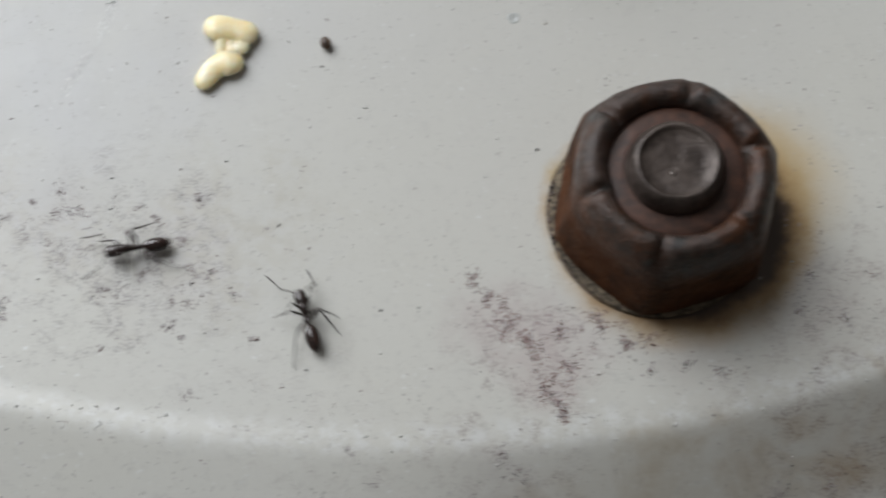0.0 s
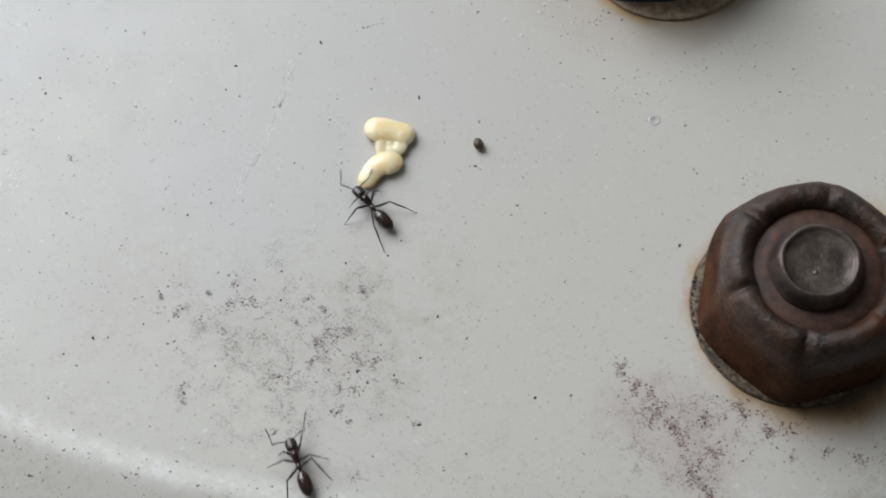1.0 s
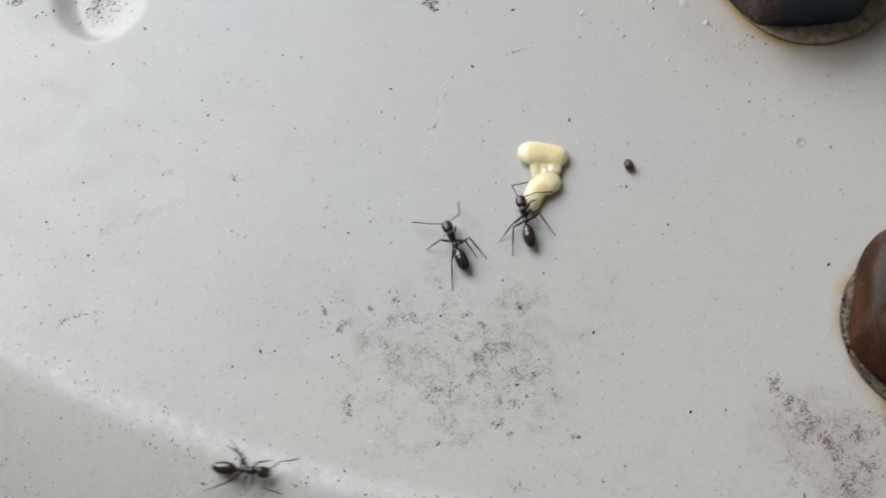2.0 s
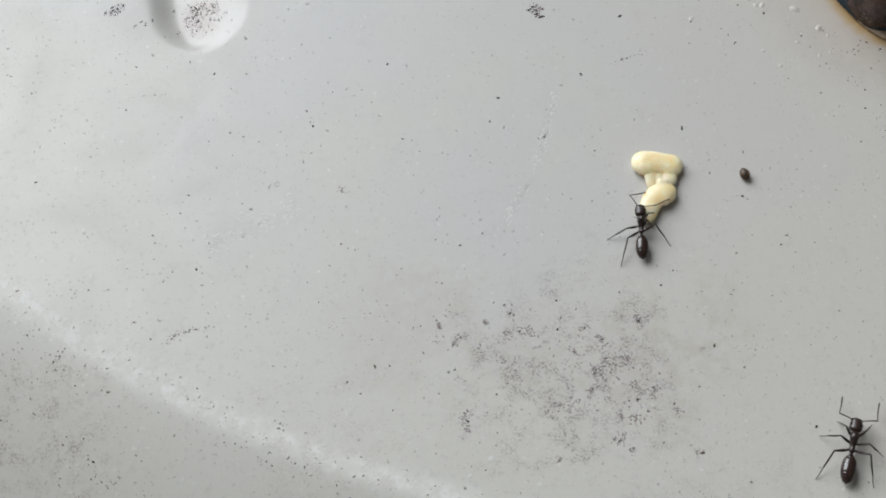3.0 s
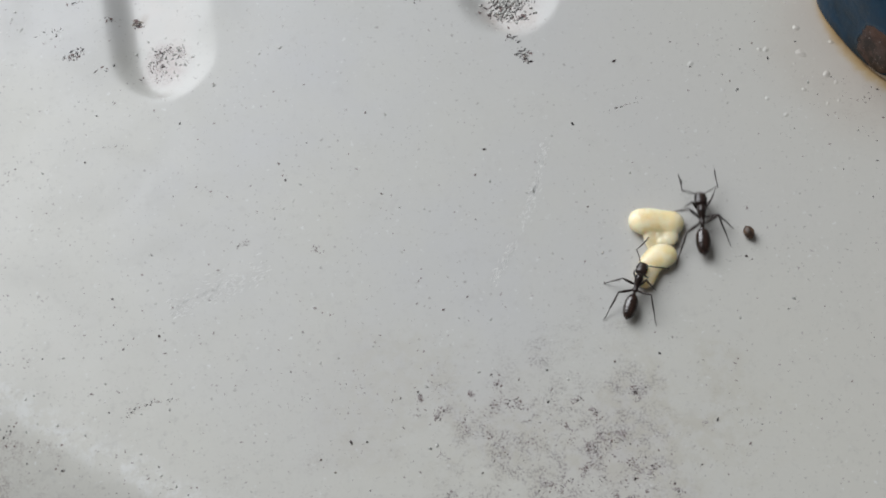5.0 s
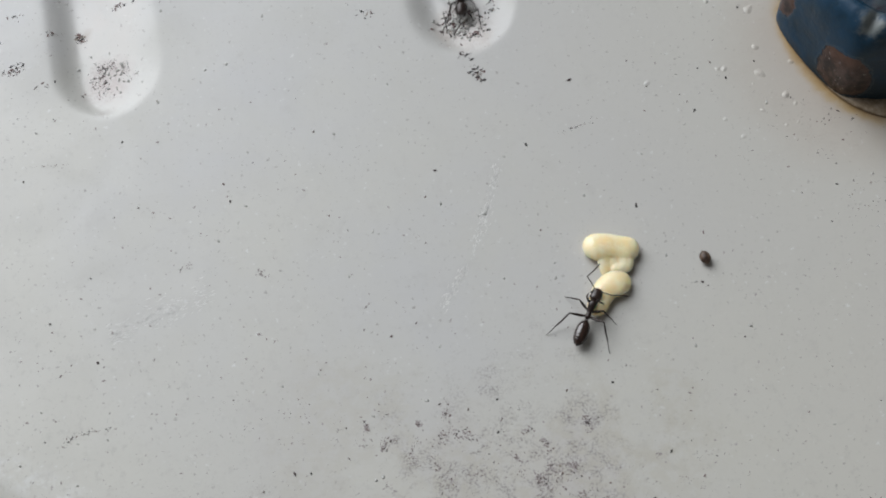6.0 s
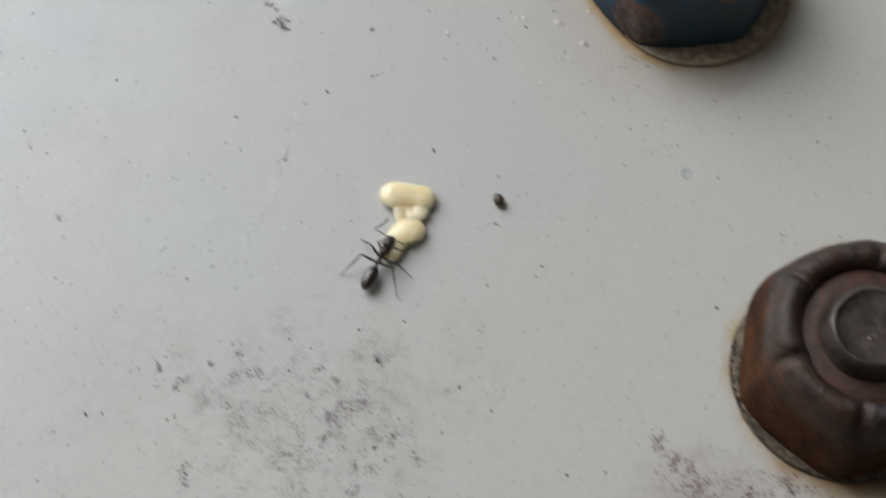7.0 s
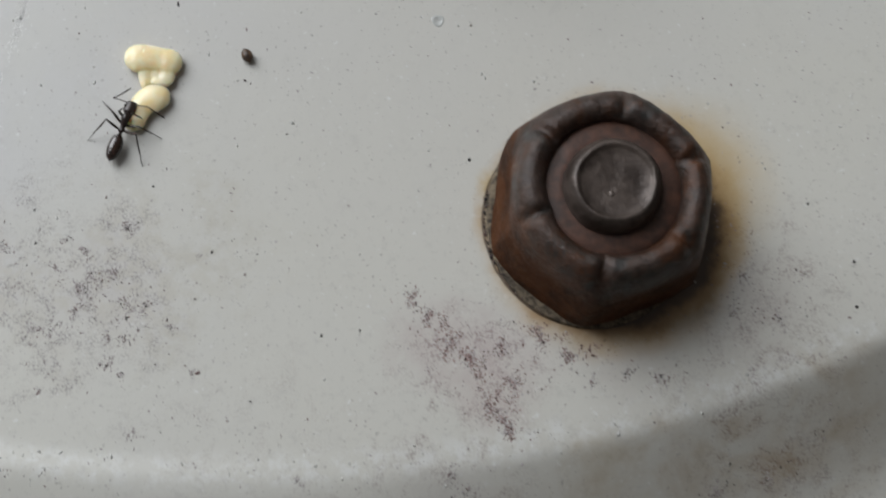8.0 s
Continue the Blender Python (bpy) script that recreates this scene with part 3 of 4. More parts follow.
build_nut("rusty_nut", NUT_RUSTY, 16.0, RUSTY, RUSTY_INNER, "rusted brown hexagonal lock nut bolted to the plate", STUD_STEEL, WASHER_CRUST, 10.1, (-0.4, -0.55), "washer crusted with grime", ((172, 26, 0.7), (196, 12, 0.45)))
build_nut("blue_nut", NUT_BLUE, 61.5, BLUE, BLUE, "blue painted hexagonal nut with chipped rusty corners", STUD_STEEL, WASHER_PAINTED, 9.8, (1.5, -2.3), "washer under flaking paint and rust")


# ---- larvae ----
def larva_skin(bm, points, radii, seed, squash=0.44):
    """A soft lobe with round ends and faint rings, the folds between its segments."""
    pts = spline(points, 16)
    rad = [float(v[0]) for v in spline([(r,) for r in radii], 16)]
    run = [0.0]
    for a, b in zip(pts, pts[1:]):
        run.append(run[-1] + float(np.linalg.norm(b - a)))
    rings = []
    for d, r in zip(run, rad):
        left = min(1.0, min(d, run[-1] - d) / (1.05 * r))
        fold = 1 - 0.024 * max(0.0, math.cos(d * math.tau / 0.46 + seed)) ** 4
        rings.append(max(0.02, 1.05 * r * fold * math.sqrt(1 - (1 - left) ** 2)))
    tube(bm, pts, rings, 32, squash)


def fuse(ob, grain_mm=0.06, rounds=11):
    """Melt the lobes of a soft body into one skin."""
    m = ob.modifiers.new("melt", "REMESH")
    m.mode, m.voxel_size, m.use_smooth_shade = "VOXEL", grain_mm * MM, True
    m = ob.modifiers.new("soften", "SMOOTH")
    m.factor, m.iterations = 0.5, rounds


def build_larva(name, label, lobes):
    """A larva: lobes melted into one plump folded body."""
    thing = tagged(new(name), label, "larva", "ant larvae")
    bm = bmesh.new()
    for i, (points, radii) in enumerate(lobes):
        larva_skin(bm, points, radii, i)
    fuse(part("body", bm, LARVA, thing))
    return thing


# ---- ants: built once, heading along +x, then copied; legs and antennae have two joints each ----
# coxa, length of thigh and of shin with foot, the way the knee points, where the foot rests
LEGS = {"front": ((1.0, 0.2, 0.85), 1.25, 1.95, (0.35, 0.5, 0.9), (2.5, 1.5)),
        "middle": ((0.4, 0.22, 0.8), 1.45, 2.35, (0.1, 0.2, 1.0), (0.3, 2.9)),
        "hind": ((-0.2, 0.2, 0.8), 1.75, 3.1, (0.35, 0.45, 0.9), (-3.2, 2.5))}
FEELER_BASE, FEELER_LENGTHS = (2.42, 0.2, 1.2), (1.55, 2.0)


def build_ant():
    ant = new("ant")
    bm = bmesh.new()
    pod(bm, (-0.62, 0, 0.95), (-3.36, 0, 0.78), (0.08, 0.43, 0.585, 0.65, 0.675, 0.67, 0.635, 0.56, 0.40, 0.05), 20, 0.82, 64)
    for v in bm.verts:
        u = (-0.62 - v.co.x) / 2.74
        start, end = next(((a, b) for a, b in ((0.0, 0.36), (0.36, 0.6), (0.6, 0.81), (0.81, 1.01)) if u < b), (0.81, 1.01))
        step = 0.992 + 0.016 * smooth_step((u - start) / (end - start))
        v.co.y *= step
        v.co.z = 0.86 + (v.co.z - 0.86) * step
    part("gaster", bm, ANT_GASTER, ant, "glossy dark brown abdomen")
    bm = bmesh.new()
    pod(bm, (-0.95, 0, 0.85), (-0.4, 0, 0.95), (0.09, 0.11, 0.22, 0.11, 0.10), 10, 1.6, 11)
    part("petiole", bm, ANT_SHELL, ant)
    bm = bmesh.new()
    tube(bm, spline([(-0.55, 0, 0.9), (-0.3, 0, 1.02), (0.05, 0, 1.0), (0.45, 0, 1.1), (0.9, 0, 1.2), (1.22, 0, 1.15), (1.5, 0, 1.08)], 4), [float(v[0]) for v in spline([(0.13,), (0.28,), (0.25,), (0.31,), (0.42,), (0.35,), (0.13,)], 4)], 14, 1.05)
    for side in (1, -1):
        for (x, y, z), *_ in LEGS.values():
            pod(bm, (x + 0.05, 0.08 * side, z + 0.12), (x, (y + 0.1) * side, z - 0.06), (0.08, 0.17, 0.16, 0.09), 8, 1.0)
    part("thorax", bm, ANT_SHELL, ant)
    bm = bmesh.new()
    pod(bm, (1.48, 0, 1.1), (2.62, 0, 0.95), (0.44, 0.565, 0.575, 0.57, 0.55, 0.53, 0.46), 18, 0.72, 18)
    head = part("head", bm, ANT_SHELL, ant)
    for side in (1, -1):
        bm = bmesh.new()
        pod(bm, (1.95, 0.47 * side, 1.26), (2.2, 0.49 * side, 1.24), (0.03, 0.10, 0.12, 0.10, 0.03), 10, 1.0)
        part("eye", bm, ANT_EYE, head)
        bm = bmesh.new()
        tube(bm, [(2.42, 0.3 * side, 0.92), (2.66, 0.27 * side, 0.86), (2.84, 0.06 * side, 0.82)], [0.12, 0.1, 0.03], 8)
        part("mandible", bm, ANT_SHELL, head)
        scape, rest = FEELER_LENGTHS
        bm = bmesh.new()
        tube(bm, [(0, 0, 0), (0.15, 0, 0.01), (scape * 0.6, 0, 0.05), (scape, 0, 0)], [0.045, 0.05, 0.055, 0.06], 8)
        feeler = part("antenna", bm, ANT_LEG, ant, at=(FEELER_BASE[0], FEELER_BASE[1] * side, FEELER_BASE[2]))
        bm = bmesh.new()
        tube(bm, [(-0.03, 0, 0), (0.1, 0, 0), (rest * 0.35, 0, 0.05), (rest * 0.7, 0, 0.05), (rest * 0.9, 0, 0.02), (rest, 0, 0)], [0.045, 0.048, 0.056, 0.066, 0.068, 0.035], 8)
        part("antenna_tip", bm, ANT_LEG, feeler, at=(scape, 0, 0))
        for name, (coxa, thigh, shin, *_) in LEGS.items():
            bm = bmesh.new()
            tube(bm, [(-0.05, 0, 0), (0.12, 0, 0), (thigh * 0.3, 0, 0.02), (thigh * 0.6, 0, 0.02), (thigh * 0.95, 0, 0), (thigh + 0.03, 0, 0)], [0.075, 0.095, 0.135, 0.13, 0.08, 0.07], 8)
            leg = part(name + "_leg", bm, ANT_LEG, ant, at=(coxa[0], coxa[1] * side, coxa[2]))
            bm = bmesh.new()
            tube(bm, [(0, 0, 0), (0.1, 0, 0), (shin * 0.3, 0, 0.03), (shin * 0.56, 0, 0), (shin * 0.6, 0, 0), (shin * 0.85, 0, 0.05), (shin, 0, 0)], [0.062, 0.07, 0.088, 0.07, 0.047, 0.04, 0.03], 8)
            part("shin", bm, ANT_LEG, leg, at=(thigh, 0, 0))
    return ant


def smooth_step(x):
    x = min(1.0, max(0.0, x))
    return x * x * (3 - 2 * x)


first_ant = build_ant()
ANT_LABELS = {
    "hauler": "black ant gripping and tugging a pale larva",
    "leaver": "black ant running away across the plate",
    "visitor": "black ant walking past the larvae with raised antennae",
    "rim_walker": "black ant running along the lip of the plate",
    "helper": "dark brown ant that comes up beside the larvae",
    "carrier": "dark brown ant carrying a pale larva below the lip",
}
ANTS = {}
for key, text in ANT_LABELS.items():
    ANTS[key] = tagged(first_ant if not ANTS else copy_thing(first_ant, Matrix()), text, "ant", "ants on the plate")

# the pale brood: two curled larvae lying against each other, and one being carried
UPPER = build_larva("larva", "plump cream-yellow ant larva curled on the plate", (
    (((-2.75, 0.2, 0.56), (-1.7, 0.38, 0.66), (-0.5, 0.38, 0.7), (0.6, 0.2, 0.68), (1.6, -0.08, 0.64), (2.65, -0.42, 0.56)), (1.25, 1.36, 1.3, 1.2, 1.26, 1.25)),
    (((-0.4, 0.3, 0.6), (-0.7, -0.8, 0.6), (-0.75, -1.5, 0.5), (-0.6, -2.75, 0.42)), (0.9, 0.72, 0.66, 0.5)),
    (((0.7, 0.3, 0.6), (1.1, -0.8, 0.6), (1.15, -1.6, 0.6), (0.5, -1.95, 0.62), (-0.1, -1.55, 0.66)), (0.9, 0.8, 0.75, 0.6, 0.5)),
    (((-0.9, -0.9, 0.42), (0.1, -1.1, 0.46), (1.0, -1.2, 0.42)), (0.8, 0.85, 0.8))))
LOWER = build_larva("larva", "slender cream-yellow ant larva held by an ant", (
    (((1.75, -0.4, 0.54), (1.0, -0.05, 0.62), (0.1, 0.05, 0.64), (-0.75, -0.45, 0.6), (-1.4, -1.4, 0.54), (-2.1, -2.85, 0.46)), (1.2, 1.32, 1.27, 1.15, 1.04, 0.9)),
    (((-1.35, 0.1, 0.52), (-0.4, 0.25, 0.56), (0.5, 0.2, 0.56)), (0.75, 0.9, 0.9))))
CARRIED = build_larva("larva", "long pale larva held in an ant's jaws", (
    (((-2.5, 1.7, 0.8), (-1.9, 0.8, 0.9), (-1.0, -0.2, 0.9), (0.3, -1.1, 0.85), (1.6, -1.7, 0.8), (2.6, -2.2, 0.75)), (0.5, 0.9, 1.02, 1.0, 0.8, 0.6)),
    (((-1.5, 0.6, 0.85), (-0.2, 0.0, 0.95), (0.9, -0.7, 0.9), (2.0, -1.3, 0.8)), (0.35, 0.6, 0.6, 0.5))))
ANTS["helper"].scale = (1.1, 1.1, 1.1)


# ---- small things lying on the plate ----
def build_seed():
    bm = bmesh.new()
    pod(bm, (-0.32, 0.66, 0.46), (0.22, -0.7, 0.46), (0.06, 0.40, 0.52, 0.53, 0.43, 0.08), 16, 0.85, 16)
    seed = part("seed", bm, SEED)
    seed.location = (0, 0, 0)
    return tagged(seed, "tiny brown seed lying loose on the grey plate", "seed")


build_seed()


def grain(verts, faces, x, y, size, spread=1.0, turn=None, tall=0.5):
    """An uneven eight-sided crumb resting on the sheet."""
    z0 = float(plate_height(x, y))
    a = rnd.uniform(0, math.tau) if turn is None else turn
    sx, sy, sz = size * rnd.uniform(0.7, 1.2) * spread, size * rnd.uniform(0.5, 0.9), size * rnd.uniform(0.6, 1.1) * tall
    n = len(verts)
    for ux, uy, uz in ((1, 0, 0.35), (0.3, 1, 0.3), (-1, 0.15, 0.4), (-0.2, -1, 0.3), (0.1, 0.1, 1.0), (0, 0, -0.1)):
        jx, jy = ux * sx * rnd.uniform(0.7, 1.2), uy * sy * rnd.uniform(0.7, 1.2)
        verts.append((x + jx * math.cos(a) - jy * math.sin(a), y + jx * math.sin(a) + jy * math.cos(a), z0 + uz * sz))
    for k in range(4):
        faces.append((n + k, n + (k + 1) % 4, n + 4))
        faces.append((n + (k + 1) % 4, n + k, n + 5))


NUTS_AT = (NUT_RUSTY, NUT_BLUE)


def clear(x, y):
    return all(math.hypot(x - a, y - b) > 11.3 for a, b in NUTS_AT)


def crumbs(verts, faces, rows, low=0.16, high=0.26):
    """Single crumbs at places of the plan."""
    for x, y in rows:
        grain(verts, faces, x, y, rnd.uniform(low, high), rnd.uniform(0.9, 1.3), None, 0.7)


def drift(verts, faces, rows, slim=1.0, keep=1.0):
    """Drifts of dust: centre, spread along and across, direction, count, size."""
    for x, y, along, across, turn, count, size in rows:
        c, s = math.cos(radians(turn)), math.sin(radians(turn))
        for _ in range(int(keep * (count if count < 50 else count * 3.0))):
            u, v = rnd.gauss(0, along * 0.55), rnd.gauss(0, across * 0.55)
            px, py = x + u * c - v * s, y + u * s + v * c
            clump = noise.noise((px * 0.7, py * 0.7, 3.0)) + 0.6 * noise.noise((px * 1.9, py * 1.9, 8.0))
            if clear(px, py) and (count < 50 or clump > rnd.uniform(-0.05, 0.5)):
                grain(verts, faces, px, py, size * (0.35 + 0.85 * rnd.random() ** 2.0), rnd.uniform(0.8, 1.4) * slim, None, 0.3)


def clots(verts, faces, rows, thick=26):
    """Ragged little heaps of dust, each strung along a way of its own."""
    for x, y, reach in rows:
        turn = rnd.uniform(0, math.pi)
        for _ in range(int(thick * reach / 0.8)):
            u, v = rnd.gauss(0, 0.55 * reach), rnd.gauss(0, 0.3 * reach)
            bow = 0.25 * reach * math.sin(u * 2.2 + x)
            px, py = x + u * math.cos(turn) - (v + bow) * math.sin(turn), y + u * math.sin(turn) + (v + bow) * math.cos(turn)
            if clear(px, py):
                grain(verts, faces, px, py, 0.05 + 0.11 * rnd.random() ** 1.6, rnd.uniform(0.8, 1.3), None, 0.3)


# heaps of dust below the larvae, beside the rusty nut and along the lip: place and reach
HEAPS_MIDDLE = ((-29.4, -26.4, 1.0), (-29.2, -27.6, 0.5), (-25.1, -17.4, 1.0), (-23.1, -17.4, 0.9), (-32.5, -16.5, 0.7), (-30.4, -18.2, 0.8), (-24.9, -15.2, 0.5), (-27.5, -16.2, 0.5), (-14.7, -20.7, 1.0), (-13.3, -20.3, 0.7), (-11.8, -16.3, 0.8),
                (-15.9, -18.0, 0.7), (-16.4, -21.5, 0.8), (-16.7, -23.7, 0.9), (-12.3, -23.4, 1.0), (-10.5, -23.8, 0.9), (-12.7, -26.5, 0.8), (-14.2, -26.3, 0.7), (-14.5, -28.6, 0.9), (-13.1, -29.8, 0.5), (-8.4, -25.8, 0.6), (-20.4, -25.2, 0.8), (-19.0, -25.4, 0.7))
HEAPS_FAINT = ((-25.8, -20.4, 0.7), (-24.4, -21.3, 0.8), (-22.0, -21.0, 0.6), (-18.6, -19.4, 0.8), (-20.1, -30.6, 0.5), (-12.3, -35.1, 0.9), (-27.9, -19.6, 0.7), (-30.0, -22.1, 0.7), (-17.4, -17.0, 0.6), (-5.5, -19.4, 0.5), (-6.7, -30.0, 0.6), (-50.3, 0.0, 0.6), (-42.7, -0.9, 0.6), (2.3, -40.6, 0.7), (4.3, -43.2, 0.8))
HEAPS_NUT = ((13.8, -24.9, 1.0), (15.0, -26.6, 0.8), (16.8, -28.8, 1.2), (18.4, -30.6, 0.9), (22.2, -33.2, 1.1), (20.1, -35.3, 1.2), (21.0, -36.4, 0.8), (21.5, -37.7, 0.8), (25.0, -29.0, 1.1), (21.5, -29.6, 0.9), (27.5, -31.0, 0.8))
HEAPS_EAST = ((29.4, -33.4, 0.8), (35.7, -34.1, 1.1), (33.0, -33.2, 0.7), (45.2, -25.0, 1.1), (47.9, -28.9, 1.2), (43.9, -27.7, 1.0), (15.8, -40.9, 1.0), (17.2, -42.9, 1.3), (41.0, -44.2, 1.2), (46.5, -43.2, 1.3))


def build_grit():
    verts, faces = [], []
    # single dark crumbs that stand out
    crumbs(verts, faces, ((-26.05, 10.0), (-6.3, 5.95), (-30.15, -7.5), (-38.8, -20.8), (-41.6, -22.45), (8.6, -27.3), (5.1, -27.55), (-4.35, -19.0), (21.65, 2.05), (-57.85, 13.85), (-54.65, 18.5), (-12.4, 20.05), (13.55, 10.0), (20.18, -11.62), (-6.2, -30.1), (42.38, -41.76), (50.2, -24.5), (50.6, -29.0), (-63.1, -5.8), (-58.1, -9.8), (-20.15, -17.05), (-6.3, 5.7)), 0.15, 0.23)
    crumbs(verts, faces, ((56.0, -24.1), (55.6, -28.4), (52.3, -18.1)), 0.2, 0.28)
    crumbs(verts, faces, ((-40.2, -23.7), (-26.4, -23.9), (-9.4, -12.35), (-55.6, 6.4), (-0.4, -2.4), (0.1, -2.75), (0.1, 16.3), (13.4, 7.75), (-15.7, 3.3), (-38.4, 14.6), (-66.8, 15.0), (-67.5, 9.5), (-47.2, 8.9), (-46.4, 7.0), (-20.2, -13.9), (-22.9, -14.8), (-13.7, -13.1), (-6.1, -23.3), (-62.5, 20.0), (-27.0, 7.1), (-17.0, 12.8), (-10.0, -21.9)), 0.12, 0.18)
    crumbs(verts, faces, ((6.8, 23.4), (6.5, 21.8), (3.5, 19.9), (0.0, 16.1), (0.7, 21.1), (-1.3, 18.1), (-0.6, 17.3), (-4.6, 19.1), (14.3, 15.9), (15.4, 13.5), (12.9, 14.4), (2.0, 21.8), (5.3, 28.3), (-55.8, 11.9), (-44.4, 11.2), (-76.7, 0.8), (-36.5, 5.2), (-68.9, 16.7), (-65.2, 16.6), (-59.6, -1.1), (-34.6, 3.6)), 0.1, 0.17)
    crumbs(verts, faces, ((-27.5, -31.7), (-33.3, -34.8), (-34.2, -16.5), (-59.1, -27.8), (-57.0, -23.0), (-62.7, 19.7), (15.1, -14.4), (-5.3, -13.1), (-37.3, -20.8), (11.0, -11.05), (-16.9, 12.6), (-11.8, -16.3), (-36.8, -10.8), (-50.2, -15.0), (-69.5, -12.0), (3.2, -8.0), (16.6, -6.8)), 0.1, 0.17)
    clots(verts, faces, HEAPS_EAST, 9)
    clots(verts, faces, HEAPS_MIDDLE, 7)
    drift(verts, faces, ((-17, -20.5, 10, 4.6, -8, 95, 0.08), (-12, -24.5, 4, 4, 0, 60, 0.09), (-33, -16.5, 10, 3, -5, 60, 0.08), (-4, -20, 6, 4, 0, 50, 0.08)))
    # below the lip
    drift(verts, faces, ((45, -43.2, 10, 1.8, 14, 90, 0.12), (26, -46.2, 10, 1.6, 4, 70, 0.13), (10, -44, 14, 2.4, 0, 56, 0.12), (58, -38, 8, 3, 30, 80, 0.12), (-12, -45, 16, 2.8, 0, 52, 0.12), (-50, -29, 14, 1.8, -28, 90, 0.13), (-25, -36.8, 10, 1.5, -10, 60, 0.12), (-66, -33, 8, 3.5, -35, 150, 0.14), (-78, -22, 10, 4, -40, 80, 0.13), (-72, -19.5, 8, 2, -35, 60, 0.13), (-44, -38, 10, 4, -20, 110, 0.14)))
    # litter of slivers in and round the pressed slots
    drift(verts, faces, ((-60.6, 22.9, 1.5, 0.35, -10, 16, 0.13), (-61.9, 21.2, 0.4, 1.1, 30, 16, 0.12), (-60.3, 22.2, 1.7, 1.4, 0, 300, 0.08), (-58.2, 22.3, 1.4, 0.6, 0, 14, 0.1), (-60.6, 19.9, 1.2, 0.6, 0, 14, 0.1), (-66.8, 27.0, 0.3, 0.5, 60, 8, 0.17), (-70.0, 22.6, 1.2, 0.7, 20, 44, 0.16), (-73.0, 25.5, 1.6, 0.9, 20, 16, 0.13), (-70.5, 29.0, 0.7, 0.3, 20, 8, 0.13), (-66.6, 20.2, 1.0, 1.0, 0, 6, 0.14)), 1.7)
    drift(verts, faces, ((-63.7, 26.9, 0.7, 0.5, 10, 30, 0.2), (-59.5, 30.5, 1.6, 0.6, 30, 14, 0.17), (-21.9, 21.3, 1.5, 0.6, -55, 34, 0.16), (-23.2, 23.2, 0.8, 0.4, 10, 10, 0.16), (-21.4, 20.3, 0.6, 0.5, 0, 9, 0.17), (-20.5, 29.0, 1.5, 1.5, 0, 30, 0.14), (-33.5, 28.5, 1.3, 0.7, -20, 16, 0.15)), 1.9)
    drift(verts, faces, ((-23.4, 27.7, 1.8, 1.6, 0, 300, 0.19), (-24.2, 27.0, 1.0, 1.6, 20, 49, 0.22), (-22.0, 26.0, 1.8, 0.5, -10, 40, 0.2)), 1.1)
    # thin strings of dust
    drift(verts, faces, ((-64.8, 11.3, 2.2, 0.1, 3, 24, 0.07), (-58.2, -16.7, 2.6, 0.25, 12, 45, 0.11), (-60.3, -17.9, 0.9, 0.2, 45, 20, 0.11), (-11.5, 14.8, 2.0, 0.22, 22, 22, 0.12), (16, 6, 4, 3, 0, 45, 0.11), (12.5, 15.5, 5, 5, 0, 48, 0.13), (30, 8, 7, 4, 0, 48, 0.11), (-2, -35, 8, 3, 0, 40, 0.12), (23.5, -47.0, 1.2, 0.4, 0, 49, 0.2), (26.5, -46.8, 1.0, 0.5, 0, 40, 0.2), (32.0, -46.1, 0.6, 0.5, 0, 20, 0.18)))
    # crust along the foot of the rusty nut
    for _ in range(420):
        a = radians(rnd.uniform(160, 262))
        r = rnd.uniform(9.6, 10.5)
        grain(verts, faces, NUT_RUSTY[0] - 0.1 + r * math.cos(a), NUT_RUSTY[1] - 0.35 + r * math.sin(a), rnd.uniform(0.08, 0.2), 1.2, None, 2.2)
    ob = raw_mesh("grit", verts, faces, GRIT, False)
    return tagged(ob, "dark crumbs of dirt scattered over the plate", "dirt", kind="stuff")


def build_rust_dust():
    """Reddish dust that the rusty nut has shed, strung out below it."""
    verts, faces = [], []
    drift(verts, faces, ((17.2, -29.5, 6.2, 1.5, -54, 200, 0.13), (20, -30.5, 7, 4, -45, 120, 0.11), (26, -30.8, 5.5, 2.4, 0, 90, 0.12), (21, -34.4, 4, 2.6, -45, 90, 0.12), (37, -33.4, 4.0, 1.4, 15, 50, 0.10), (47, -26.5, 5.0, 3.4, 10, 80, 0.11), (45, -20, 3, 3, 0, 40, 0.11), (27.5, -29.6, 4.0, 0.8, -25, 70, 0.13)), 1.0, 1.7)
    clots(verts, faces, HEAPS_NUT, 60)
    ob = raw_mesh("rust_dust", verts, faces, RUST_DUST, False)
    return tagged(ob, "reddish brown rust dust strewn beside the nut", "dust", kind="stuff")


